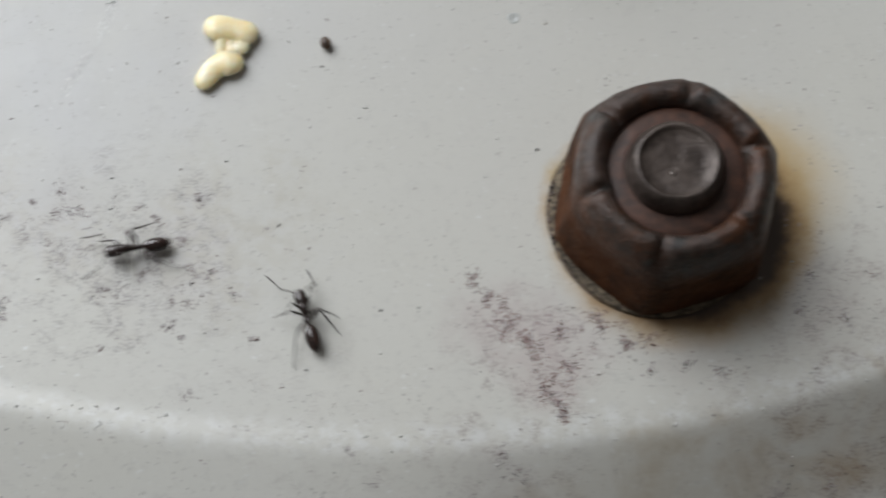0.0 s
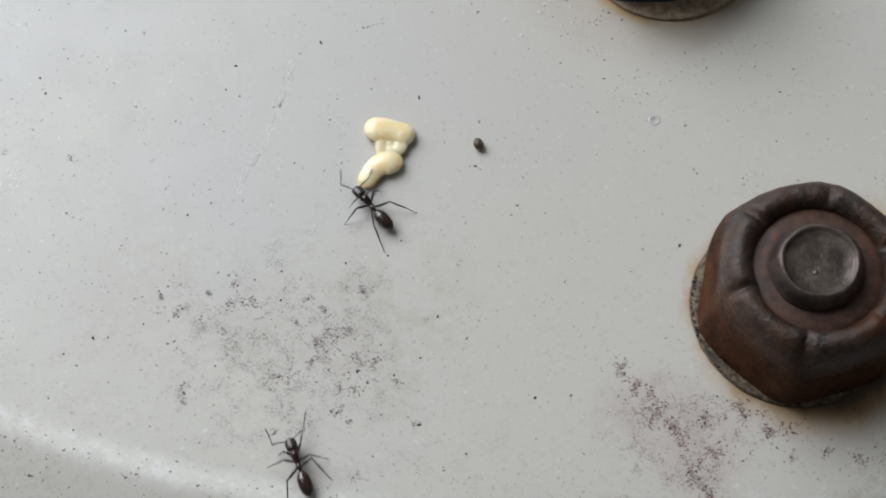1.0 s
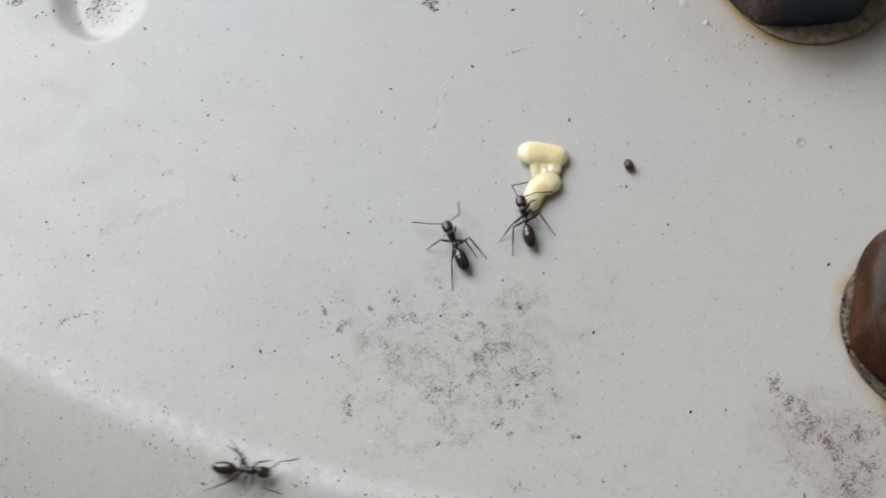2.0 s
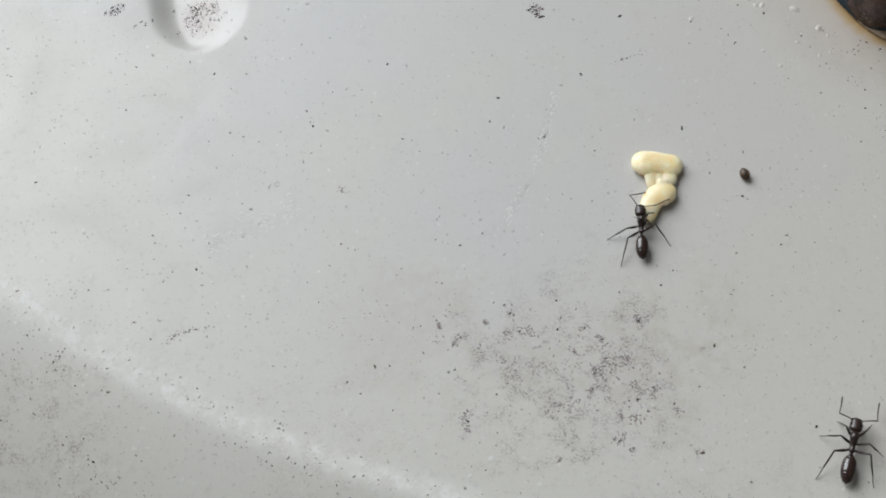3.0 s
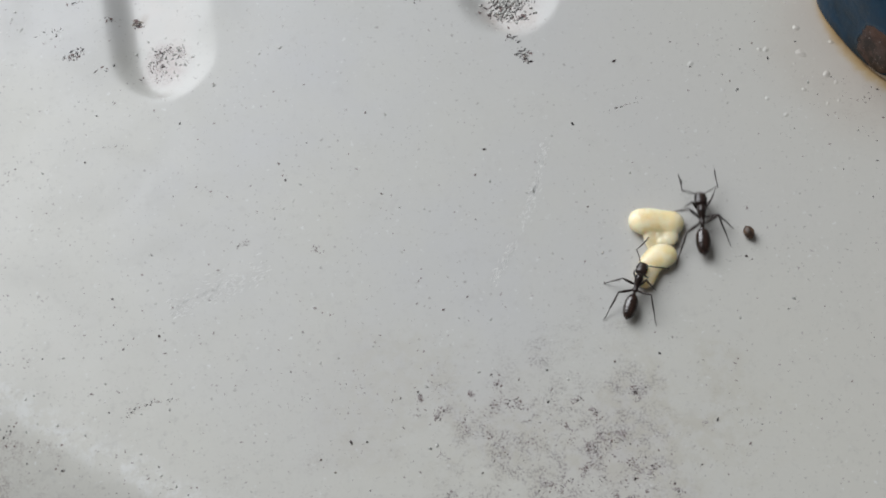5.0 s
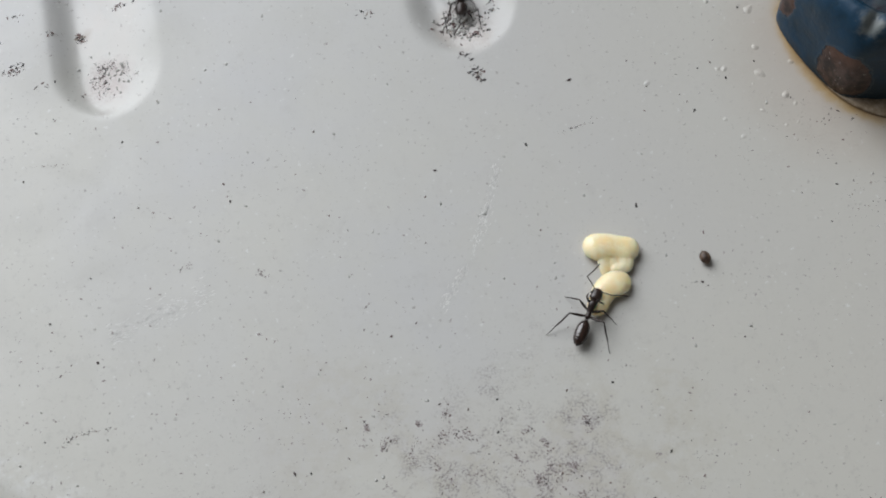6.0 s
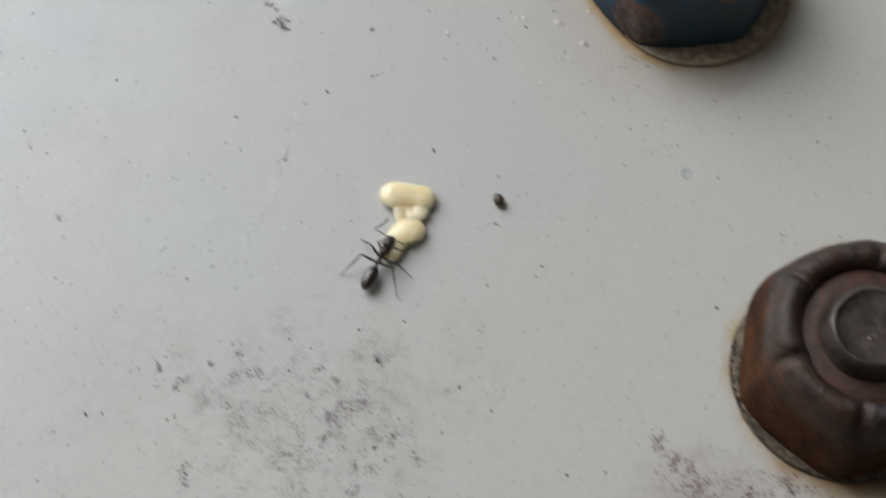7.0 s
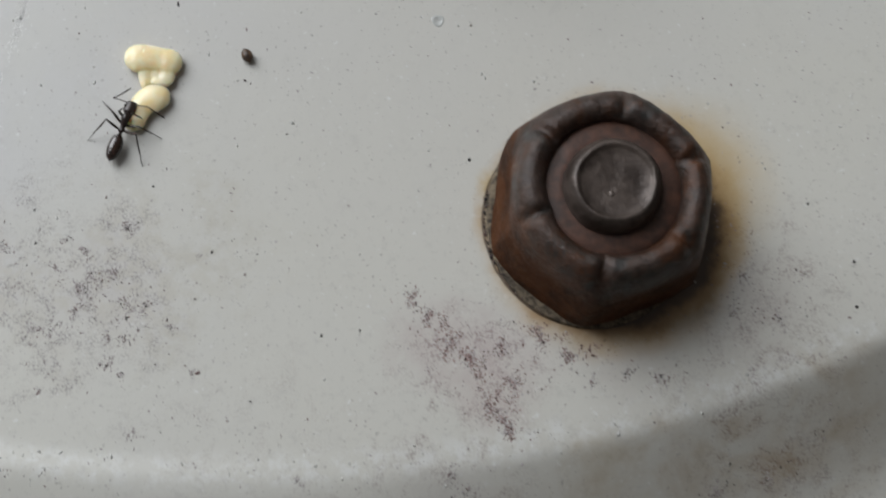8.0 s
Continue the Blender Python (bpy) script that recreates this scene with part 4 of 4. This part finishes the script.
def build_dust():
    """Pale mauve-grey dust that lies thinly between the darker crumbs."""
    verts, faces = [], []
    clots(verts, faces, HEAPS_MIDDLE, 44)
    clots(verts, faces, HEAPS_FAINT, 26)
    clots(verts, faces, HEAPS_NUT, 40)
    clots(verts, faces, HEAPS_EAST, 30)
    drift(verts, faces, ((-17.5, -20.5, 9.5, 4.6, -8, 190, 0.115), (-12.5, -24.5, 3.0, 3.8, 60, 90, 0.12), (-26, -18.0, 5.5, 2.2, 0, 90, 0.12), (-37, -16.5, 8, 3.2, -5, 75, 0.11), (-4, -22, 5, 4, 0, 60, 0.11), (-20, -26.5, 7, 2.5, 0, 60, 0.12), (20, -31, 8, 5, -45, 190, 0.12), (46, -27, 7, 4, 10, 150, 0.12), (-55, -24, 16, 4, -28, 110, 0.12), (-60.2, 21.6, 2.2, 1.8, -15, 60, 0.09)))
    # a thin sprinkle everywhere
    for _ in range(6500):
        px, py = rnd.uniform(-95, 75), rnd.uniform(-58, 42)
        dusty = min(1.0, max(0.22, (math.hypot(px - DISC[0], py - DISC[1]) - 95) / 35))
        if clear(px, py) and rnd.random() < dusty:
            grain(verts, faces, px, py, 0.04 + 0.13 * rnd.random() ** 3, rnd.uniform(0.8, 1.5), None, 0.3)
    ob = raw_mesh("dust", verts, faces, DUST, False)
    return tagged(ob, "mauve-grey dust lying thinly on the plate", "dust", kind="stuff")


build_dust()
build_grit()
build_rust_dust()


def build_paint_bumps():
    """Low blisters in the paint beside the blue nut."""
    verts, faces = [], []
    spots = [(6.3, 27.9, 0.4), (6.75, 23.5, 0.34), (3.4, 21.0, 0.28), (7.0, 20.4, 0.4), (10.2, 21.7, 0.28), (9.35, 17.85, 0.36), (6.9, 16.1, 0.22), (3.1, 15.15, 0.22), (4.8, 13.2, 0.25), (2.1, 29.1, 0.25), (-4.5, 19.5, 0.26)]
    for _ in range(26):
        a, r = radians(rnd.uniform(150, 240)), 11.6 + 7.5 * rnd.random()
        spots.append((NUT_BLUE[0] + r * math.cos(a), NUT_BLUE[1] + r * math.sin(a), 0.1 + 0.14 * rnd.random() ** 2))
    for x, y, s in spots:
        n, turn, long = len(verts), rnd.uniform(0, math.tau), rnd.uniform(1.0, 1.6)
        verts.append((x + s * rnd.uniform(-0.3, 0.3), y + s * rnd.uniform(-0.3, 0.3), s * 0.24))
        for ring, h in ((0.45, 0.19), (0.85, 0.07), (1.25, -0.02)):
            for k in range(9):
                b = k * math.tau / 9
                u, v = s * ring * long * math.cos(b) * rnd.uniform(0.75, 1.2), s * ring * math.sin(b) * rnd.uniform(0.75, 1.2)
                verts.append((x + u * math.cos(turn) - v * math.sin(turn), y + u * math.sin(turn) + v * math.cos(turn), s * h))
        faces += [(n, n + 1 + k, n + 1 + (k + 1) % 9) for k in range(9)]
        for q in (0, 9):
            faces += [(n + 1 + q + k, n + 10 + q + k, n + 10 + q + (k + 1) % 9, n + 1 + q + (k + 1) % 9) for k in range(9)]
    ob = raw_mesh("paint_blisters", verts, faces, PLATE_PAINT, True)
    return tagged(ob, "low pale blisters in the grey paint beside the nut", "blisters", kind="stuff")


build_paint_bumps()


def build_pale_crumbs():
    verts, faces = [], []
    for x, y in ((48.24, -14.2), (-14.2, -1.9), (-21.6, 4.9), (-48.5, -27.0), (-31, -21.5)):
        for _ in range(2):
            grain(verts, faces, x + rnd.uniform(-0.4, 0.4), y + rnd.uniform(-0.4, 0.4), rnd.uniform(0.15, 0.26), 1.2, None, 0.15)
    for _ in range(420):
        grain(verts, faces, rnd.uniform(-90, 60), rnd.uniform(-40, 35), 0.05 + 0.16 * rnd.random() ** 2, 1.3, None, 0.1)
    for _ in range(170):
        grain(verts, faces, -23.4 + rnd.gauss(0, 1.0), 27.6 + rnd.gauss(0, 0.9), rnd.uniform(0.1, 0.3), 1.0, None, 0.7)
    for _ in range(60):
        grain(verts, faces, -59.6 + rnd.gauss(0, 1.6), 22.2 + rnd.gauss(0, 1.2), rnd.uniform(0.08, 0.2), 1.2, None, 0.5)
    # grains caught along the lip
    for _ in range(90):
        a, r = radians(rnd.uniform(232, 300)), EDGE - 1.5 + rnd.gauss(0, 1.3)
        grain(verts, faces, DISC[0] + r * math.cos(a), DISC[1] + r * math.sin(a), rnd.uniform(0.08, 0.22), 1.2, None, 0.5)
    ob = raw_mesh("pale_crumbs", verts, faces, PALE, True)
    return tagged(ob, "pale flakes of paint and sand on the plate", "crumbs", kind="stuff")


build_pale_crumbs()


def build_scratches():
    """Faint pale scuff marks, broken up along their length."""
    verts, faces = [], []
    for line, spread in ((((-19.7, 11.0), (-20.9, 5.6), (-23.1, -0.7), (-25.8, -5.5)), 0.25), (((-57, -7.2), (-52.5, -5.0), (-48.0, -3.0)), 0.55)):
        way = spline([(*q, 0) for q in line], 220)
        for p, ahead in zip(way, way[1:]):
            if noise.noise((p[0] * 0.5, p[1] * 0.5, 5.0)) < rnd.uniform(-0.25, 0.5):
                continue
            x, y = p[0] + rnd.gauss(0, spread), p[1] + rnd.gauss(0, spread)
            a = math.atan2(ahead[1] - p[1], ahead[0] - p[0]) + rnd.gauss(0, 0.3)
            long, w = rnd.uniform(0.1, 0.4), rnd.uniform(0.02, 0.06)
            c, k = math.cos(a), math.sin(a)
            n, z = len(verts), float(plate_height(x, y)) + 0.008
            verts += [(x + c * long, y + k * long, z), (x - k * w, y + c * w, z), (x - c * long, y - k * long, z), (x + k * w, y - c * w, z)]
            faces.append((n, n + 1, n + 2, n + 3))
    ob = raw_mesh("scuff_marks", verts, faces, SCRATCH, False)
    return tagged(ob, "faint pale scuff marks in the grey paint", "scratches", kind="stuff")


build_scratches()


def build_water_spot():
    bm, rings = revolve([lambda a: (0.62 + 0.05 * math.sin(3 * a), 0.004), lambda a: (0.55 + 0.04 * math.sin(3 * a), 0.035), lambda a: (0.44 + 0.03 * math.sin(2 * a), 0.03), lambda a: (0.38, 0.012)], 40)
    bm.faces.new(rings[-1])
    spot = part("water_spot", bm, RING)
    spot.location = (18.5 * MM, 2.7 * MM, 0)
    return tagged(spot, "small dried round water spot on the paint", "stain")


build_water_spot()


# ---- everything that moves ----
def on_plate(x, y, heading, lift=0.0):
    """A pose standing on the sheet at x, y (millimetres), facing heading (degrees)."""
    e = 1.5
    z = float(plate_height(x, y))
    up = Vector((-(float(plate_height(x + e, y)) - float(plate_height(x - e, y))) / (2 * e), -(float(plate_height(x, y + e)) - float(plate_height(x, y - e))) / (2 * e), 1)).normalized()
    ahead = Vector((math.cos(radians(heading)), math.sin(radians(heading)), 0))
    left = up.cross(ahead).normalized()
    ahead = left.cross(up)
    m = Matrix((ahead, left, up)).transposed().to_4x4()
    m.translation = Vector((x, y, z + lift)) * MM
    return m


PATHS = {
    "hauler": (
        (0, -1.6, -28.39, 107), (0.1, -2.68, -24.13, 107.9), (0.2, -3.23, -21.1, 104.1), (0.3, -3.99, -16.29, 100.9), (0.4, -4.11, -12.79, 98.9),
        (0.5, -5.63, -9.24, 123.1), (0.6, -7.68, -7.88, 135.2), (0.7, -8.68, -8.42, 162.8), (0.8, -9.45, -8.51, 157.6), (0.9, -10.8, -7.84, 153),
        (1, -11.1, -7.22, 130.4), (1.2, -11.28, -6.72, 119.96), (1.3, -11.38, -6.46, 114.53), (1.4, -11.41, -6.39, 112.6), (1.5, -11.41, -6.45, 111.34),
        (1.6, -11.37, -6.55, 109.92), (1.7, -11.28, -6.6, 108.32), (1.8, -11.2, -6.6, 106.65), (1.9, -11.19, -6.59, 104.58), (2, -11.25, -6.5, 101.98),
        (2.1, -11.3, -6.41, 98.46), (2.2, -11.27, -6.4, 93.32), (3.3, -11.21, -6.41, 88.03), (3.5, -11.21, -6.38, 84.79), (3.8, -11.21, -6.38, 83.03),
        (4, -11.22, -6.41, 81.39), (4.2, -11.26, -6.39, 80.14), (4.3, -11.35, -6.34, 79.14), (4.4, -11.44, -6.28, 77.63), (4.5, -11.47, -6.26, 75.97),
        (4.6, -11.44, -6.21, 74.69), (4.7, -11.41, -6.06, 72.81), (5.8, -11.4, -5.88, 70.06), (6, -11.43, -5.9, 67.83), (6.2, -11.46, -6.08, 66.57),
        (6.3, -11.5, -6.21, 65.62), (6.4, -11.52, -6.22, 64.75), (6.5, -11.54, -6.17, 63.79), (6.7, -11.6, -6.14, 62.5), (6.8, -11.67, -6.17, 61.27),
        (6.9, -11.71, -6.28, 61.15), (7, -11.71, -6.4, 62.54), (7.1, -11.72, -6.49, 64.17), (7.2, -11.79, -6.59, 64.83), (7.3, -11.88, -6.68, 65.04),
        (7.4, -11.92, -6.72, 65.23), (7.5, -11.93, -6.71, 64.85), (7.7, -11.93, -6.69, 64.55), (7.9, -11.92, -6.7, 65.28), (8, -11.9, -6.77, 66.6),
    ),
    "leaver": (
        (0, -17.46, -21.32, -170.8), (0.1, -22.4, -22.04, -178.6), (0.2, -27.43, -22.84, -174.3), (0.3, -31.83, -24, -177.1), (0.6, -46, -23, -190), (1, -64, -14, -210),
        (1.5, -84, 2, -225), (2.5, -112, 40, -235), (8, -112.5, 41, -235),
    ),
    "visitor": (
        (0, -12, -54, 100), (0.6, -14.71, -43.31, 106.3), (0.7, -15.43, -41.58, 103), (0.8, -15.83, -40.22, 104.9), (0.9, -16.33, -37.66, 106.8),
        (1, -17.69, -34.16, 111.3), (1.1, -20, -30.15, 121.6), (1.2, -21.34, -26.5, 117.4), (1.3, -20.58, -23.73, 90.5), (1.4, -19.95, -22.56, 93.5),
        (1.5, -20.86, -20.37, 91.1), (1.6, -18.69, -18.47, 75.7), (1.7, -17.07, -16.69, 64.2), (1.8, -16.16, -12.96, 80.4), (1.9, -16.27, -10.78, 78.4),
        (2, -18.7, -9.25, 112.7), (2.1, -21.52, -6.49, 125.9), (2.2, -25.2, -2.62, 134.7), (2.6, -38, 11, 125), (3, -44, 28, 105), (3.4, -46, 48, 95), (8, -46, 49, 95),
    ),
    "rim_walker": (
        (0, -112, 2, -50), (0.8, -82, -22, -30), (1.6, -54.36, -34.95, 19.2), (1.7, -51.1, -33.95, 16.2), (1.8, -47.59, -33.48, -0.1), (1.9, -43.79, -33.29, 1.8),
        (2, -39.48, -33.59, -6.9), (2.1, -34.79, -34.23, -7.3), (2.2, -29.08, -35, -7.5), (2.6, -10, -44, -30), (3, 8, -58, -40), (3.4, 20, -74, -50),
        (8, 20.5, -75, -50),
    ),
    "helper": (
        (0, 27, -74, 110), (1.6, 18, -50, 112), (2.1, 11.4, -38.44, 93.9), (2.2, 8.96, -35.48, 98.8), (3.3, 7.48, -28.97, 70.2), (3.5, 6.87, -28.12, 81.6),
        (3.8, 6.88, -28.32, 92.1), (4, 7, -27.37, 105.2), (4.1, 6.07, -26.69, 121.5), (4.2, 5.77, -22.77, 108.6), (4.3, 3.2, -18.07, 111), (4.4, 1.24, -13.16, 115.6),
        (4.5, -3.47, -8.61, 128.7), (4.6, -3.81, -6.55, 112), (4.7, -4.26, -6.13, 132.3), (4.9, -4.6, -2.5, 92), (5.1, -4.7, 5.5, 90), (5.5, -10, 27, 118),
        (5.72, -19, 36, 150), (5.8, -21.5, 36.5, 195), (5.9, -22.6, 35.6, 258), (6, -23.2, 30.9, 270), (6.1, -23.8, 24.98, 260.8), (6.2, -24.86, 19.94, 243.3),
        (6.3, -28.95, 17.48, 211.5), (6.4, -33.69, 16.71, 175.5), (6.5, -38.64, 19.46, 154.9), (6.7, -38.44, 20.08, 144.9), (6.8, -44.36, 22.48, 174.6),
        (6.9, -49.62, 21.46, 192.3), (7.1, -62, 17, 200), (7.5, -82, 14, 185), (8, -100, 20, 165),
    ),
    "carrier": (
        (0, 71, -75.5, 170), (6.6, 69, -71.5, 150), (7.4, 54, -49.4, 176), (7.8, 53.8, -49.3, 178), (8, 53.4, -50.1, 180),
    ),
}
GRUBS = (
    (UPPER, ((0.0, -9.3, 1.2, -4), (1.0, -9.35, 1.25, -4), (1.5, -9.3, 1.1, -1), (3.5, -9.15, 1.0, 2), (4.7, -9.05, 0.95, 4), (6.5, -8.95, 0.6, 3), (7.2, -8.9, 0.1, 0), (8.0, -8.8, -0.3, -2))),
    (LOWER, ((0.0, -9.85, -2.25, -6), (1.0, -9.8, -2.2, -5), (1.3, -9.5, -2.2, 2), (2.1, -9.2, -2.35, 7), (3.5, -9.1, -2.45, 9), (4.7, -9.05, -2.65, 8), (6.5, -9.1, -3.05, 5), (7.2, -9.15, -3.55, 3), (8.0, -9.25, -4.0, 3))),
    (CARRIED, ((0.0, 66, -74, 10), (6.6, 64, -70, 10), (7.4, 49.2, -48.3, 0), (7.8, 49.0, -48.2, 0), (8.0, 48.6, -49.0, 0))),
)


# where feet and feeler tips stand, in the ant's own plan: time, then front, middle and hind foot of the left side, of the right side, left and right feeler tip
STANCES = {
    "hauler": (
        (0.5, (2.69, 1.37), (-0.71, 2.91), (-3.59, 2.84), (1.22, -2.6), (0.71, -1.5), (-4.4, -1.3), (5.4, 2.08), (5.2, -1.9)),
        (1.0, (1.7, 1.48), (0.62, 3.2), (-4.5, 2.09), (1.6, -0.9), (1.1, -2.1), (-3.31, -3.3), (5.3, -0.2), (3.29, -2.86)),
        (1.5, (1.73, 0.74), (-1.29, 3.3), (-3.34, 2.42), (2.38, -1.62), (0.43, -1.6), (-2.81, -2.57), (3.15, -0.39), (2.65, -3.4)),
        (2.0, (1.35, 0.7), (-1.6, 3.2), (-3.51, 2.15), (2.23, -2.12), (-0.1, -1.4), (-2.2, -2.81), (4.19, -1.27), (2.47, -3.5)),
        (3.5, (1.81, 0.7), (-0.31, 3.7), (-3.97, 2.31), (1.97, -1.64), (0.75, -1.4), (-1.35, -3.16), (4.28, -0.49), (3.7, -2.96)),
        (4.0, (1.8, 0.65), (-0.41, 3.76), (-3.6, 2.11), (1.8, -1.4), (0.8, -1.4), (-0.9, -3.2), (4.9, 0.45), (3.5, -3.1)),
        (4.5, (1.78, 0.6), (-0.9, 3.42), (-4.27, 1.44), (1.6, -1.22), (0.88, -1.4), (-2.85, -2.77), (5.6, 0.09), (2.9, -2.2)),
        (5.8, (2.32, 0.78), (1.2, 2.78), (-3.07, 3.18), (1.3, -1.0), (0.48, -2.53), (-2.84, -3.1), (5.48, 0.47), (2.57, -3.16)),
        (6.5, (2.5, 0.7), (1.37, 2.92), (-3.09, 2.93), (2.34, -1.86), (-0.17, -3.5), (-2.25, -3.37), (4.44, 1.29), (3.92, -2.38)),
        (8.0, (2.2, 0.7), (2.1, 2.9), (-1.96, 2.8), (1.57, -1.69), (0.51, -3.6), (-2.64, -2.89), (3.87, 0.64), (2.23, -3.33)),
    ),
    "visitor": (
        (1.5, (1.46, 1.1), (-0.07, 2.95), (-4.7, 0.97), (1.55, -1.14), (-1.49, -3.02), (-3.48, -1.77), (5.13, 2.1), (3.74, -2.92)),
        (2.0, (1.49, 0.8), (0.9, 2.94), (-4.6, 2.2), (2.21, -0.9), (-2.0, -1.7), (-2.66, -2.61), (4.11, 3.3), (4.4, -2.26)),
    ),
    "rim_walker": ((2.0, (2.69, 1.39), (-2.0, 3.0), (-2.35, 2.41), (0.77, -2.0), (0.47, -2.51), (-4.05, -2.5), (5.5, 1.77), (4.27, -1.95)),),
    "helper": (
        (3.5, (2.6, 1.2), (0.8, 2.65), (-3.8, 2.26), (1.07, -1.3), (1.15, -2.8), (-3.6, -2.9), (4.3, 2.45), (2.5, -2.5)),
        (4.0, (1.9, 1.2), (1.2, 2.4), (-2.0, 1.9), (0.9, -2.0), (-0.65, -2.85), (-3.2, -1.8), (3.0, 3.4), (1.2, -2.6)),
        (4.5, (0.67, 1.6), (-2.0, 1.5), (-3.3, 1.3), (0.3, -1.9), (-1.5, -3.0), (-3.2, -2.0), (3.8, 3.2), (4.8, -1.4)),
        (6.5, (2.4, 1.6), (-1.5, 2.0), (-4.0, 2.2), (0.9, -1.9), (0.55, -2.6), (-4.4, -1.4), (4.4, 3.0), (4.9, -1.9)),
    ),
    "leaver": (), "carrier": (),
}


def two_bones(base, goal, first, second, bend):
    """Poses of a limb's two pieces, which reach from base to goal with the joint turned towards bend."""
    base, goal, bend = Vector(base), Vector(goal), Vector(bend)
    way = goal - base
    far = min(max(way.length, abs(first - second) + 0.08), first + second - 0.03)
    way.normalize()
    goal = base + way * far
    along = (first ** 2 - second ** 2 + far ** 2) / (2 * far)
    out = (bend - way * bend.dot(way)).normalized()
    joint = base + way * along + out * math.sqrt(max(0.0, first ** 2 - along ** 2))
    side = way.cross(out)

    def aim(a, b):
        x = (b - a).normalized()
        m = Matrix((x, side, x.cross(side))).transposed().to_4x4()
        m.translation = a * MM
        return m
    near, tip = aim(base, joint), aim(joint, goal)
    return near, near.inverted() @ tip


def key_ant(ant, path, stances, turn):
    walk(ant, [(t, on_plate(x, y, a)) for t, x, y, a in path])
    times = [p[0] for p in path]

    def speed(t):
        x = np.interp([t - 0.06, t + 0.06], times, [p[1] for p in path])
        y = np.interp([t - 0.06, t + 0.06], times, [p[2] for p in path])
        return math.hypot(x[1] - x[0], y[1] - y[0]) / 0.12

    def held(t, index):
        """The stance between those that are known, and how firmly it holds."""
        if not stances:
            return (0, 0), 0.0
        at = [q[0] for q in stances]
        spot = [float(np.interp(t, at, [q[index][k] for q in stances])) for k in (0, 1)]
        calm = 1 - min(1.0, speed(t) / 14.0) if at[0] - 0.15 < t < at[-1] + 0.6 else 0.0
        return spot, max(calm, 1 - min(abs(t - a) for a in at) / 0.16)

    limbs = {(limb.name.split(".")[0], 1 if limb.location.y > 0 else -1): limb for limb in ant.children}
    for side in (1, -1):
        for k, (name, (coxa, thigh, shin, bend, rest)) in enumerate(LEGS.items()):
            beat = 1 if (name == "middle") == (side > 0) else -1
            rows, tips = [], []
            for i in range(81):
                t = i / 10
                go = min(1.0, speed(t) / 18.0)
                x, y = rest[0] + beat * (-1) ** i * 0.75 * go + 0.12 * math.sin(i * 0.9 + beat), rest[1] * side
                spot, firm = held(t, 1 + k + (0 if side > 0 else 3))
                x, y = x + (spot[0] - x) * firm, y + (spot[1] - y) * firm
                lift = 0.05 + 0.3 * go * (1 - firm) * (beat * (-1) ** i > 0) + (0.35 * firm if name == "front" else 0.0)
                a, b = two_bones((coxa[0], coxa[1] * side, coxa[2]), (x, y, lift), thigh, shin, (bend[0], bend[1] * side, bend[2]))
                rows.append((t, a))
                tips.append((t, b))
            walk(limbs[name + "_leg", side], rows)
            walk(limbs[name + "_leg", side].children[0], tips)
        rows, tips = [], []
        for i in range(81):
            t = i / 10
            x, y = 4.7 + 0.3 * math.sin(t * 8.5 + side + turn), side * (1.9 + 0.6 * math.sin(t * 6.5 + side * 1.1 + turn))
            spot, firm = held(t, 7 if side > 0 else 8)
            x, y = x + (spot[0] - x) * firm, y + (spot[1] - y) * firm
            a, b = two_bones((FEELER_BASE[0], FEELER_BASE[1] * side, FEELER_BASE[2]), (x, y, 1.05 + 0.15 * math.sin(t * 5.5 + side)), *FEELER_LENGTHS, (0.0, side, 0.35))
            rows.append((t, a))
            tips.append((t, b))
        walk(limbs["antenna", side], rows)
        walk(limbs["antenna", side].children[0], tips)


def motions():
    for turn, (key, ant) in enumerate(ANTS.items()):
        key_ant(ant, PATHS[key], STANCES[key], turn)
    for grub, rows in GRUBS:
        walk(grub, [(t, on_plate(x, y, a)) for t, x, y, a in rows])


motions()
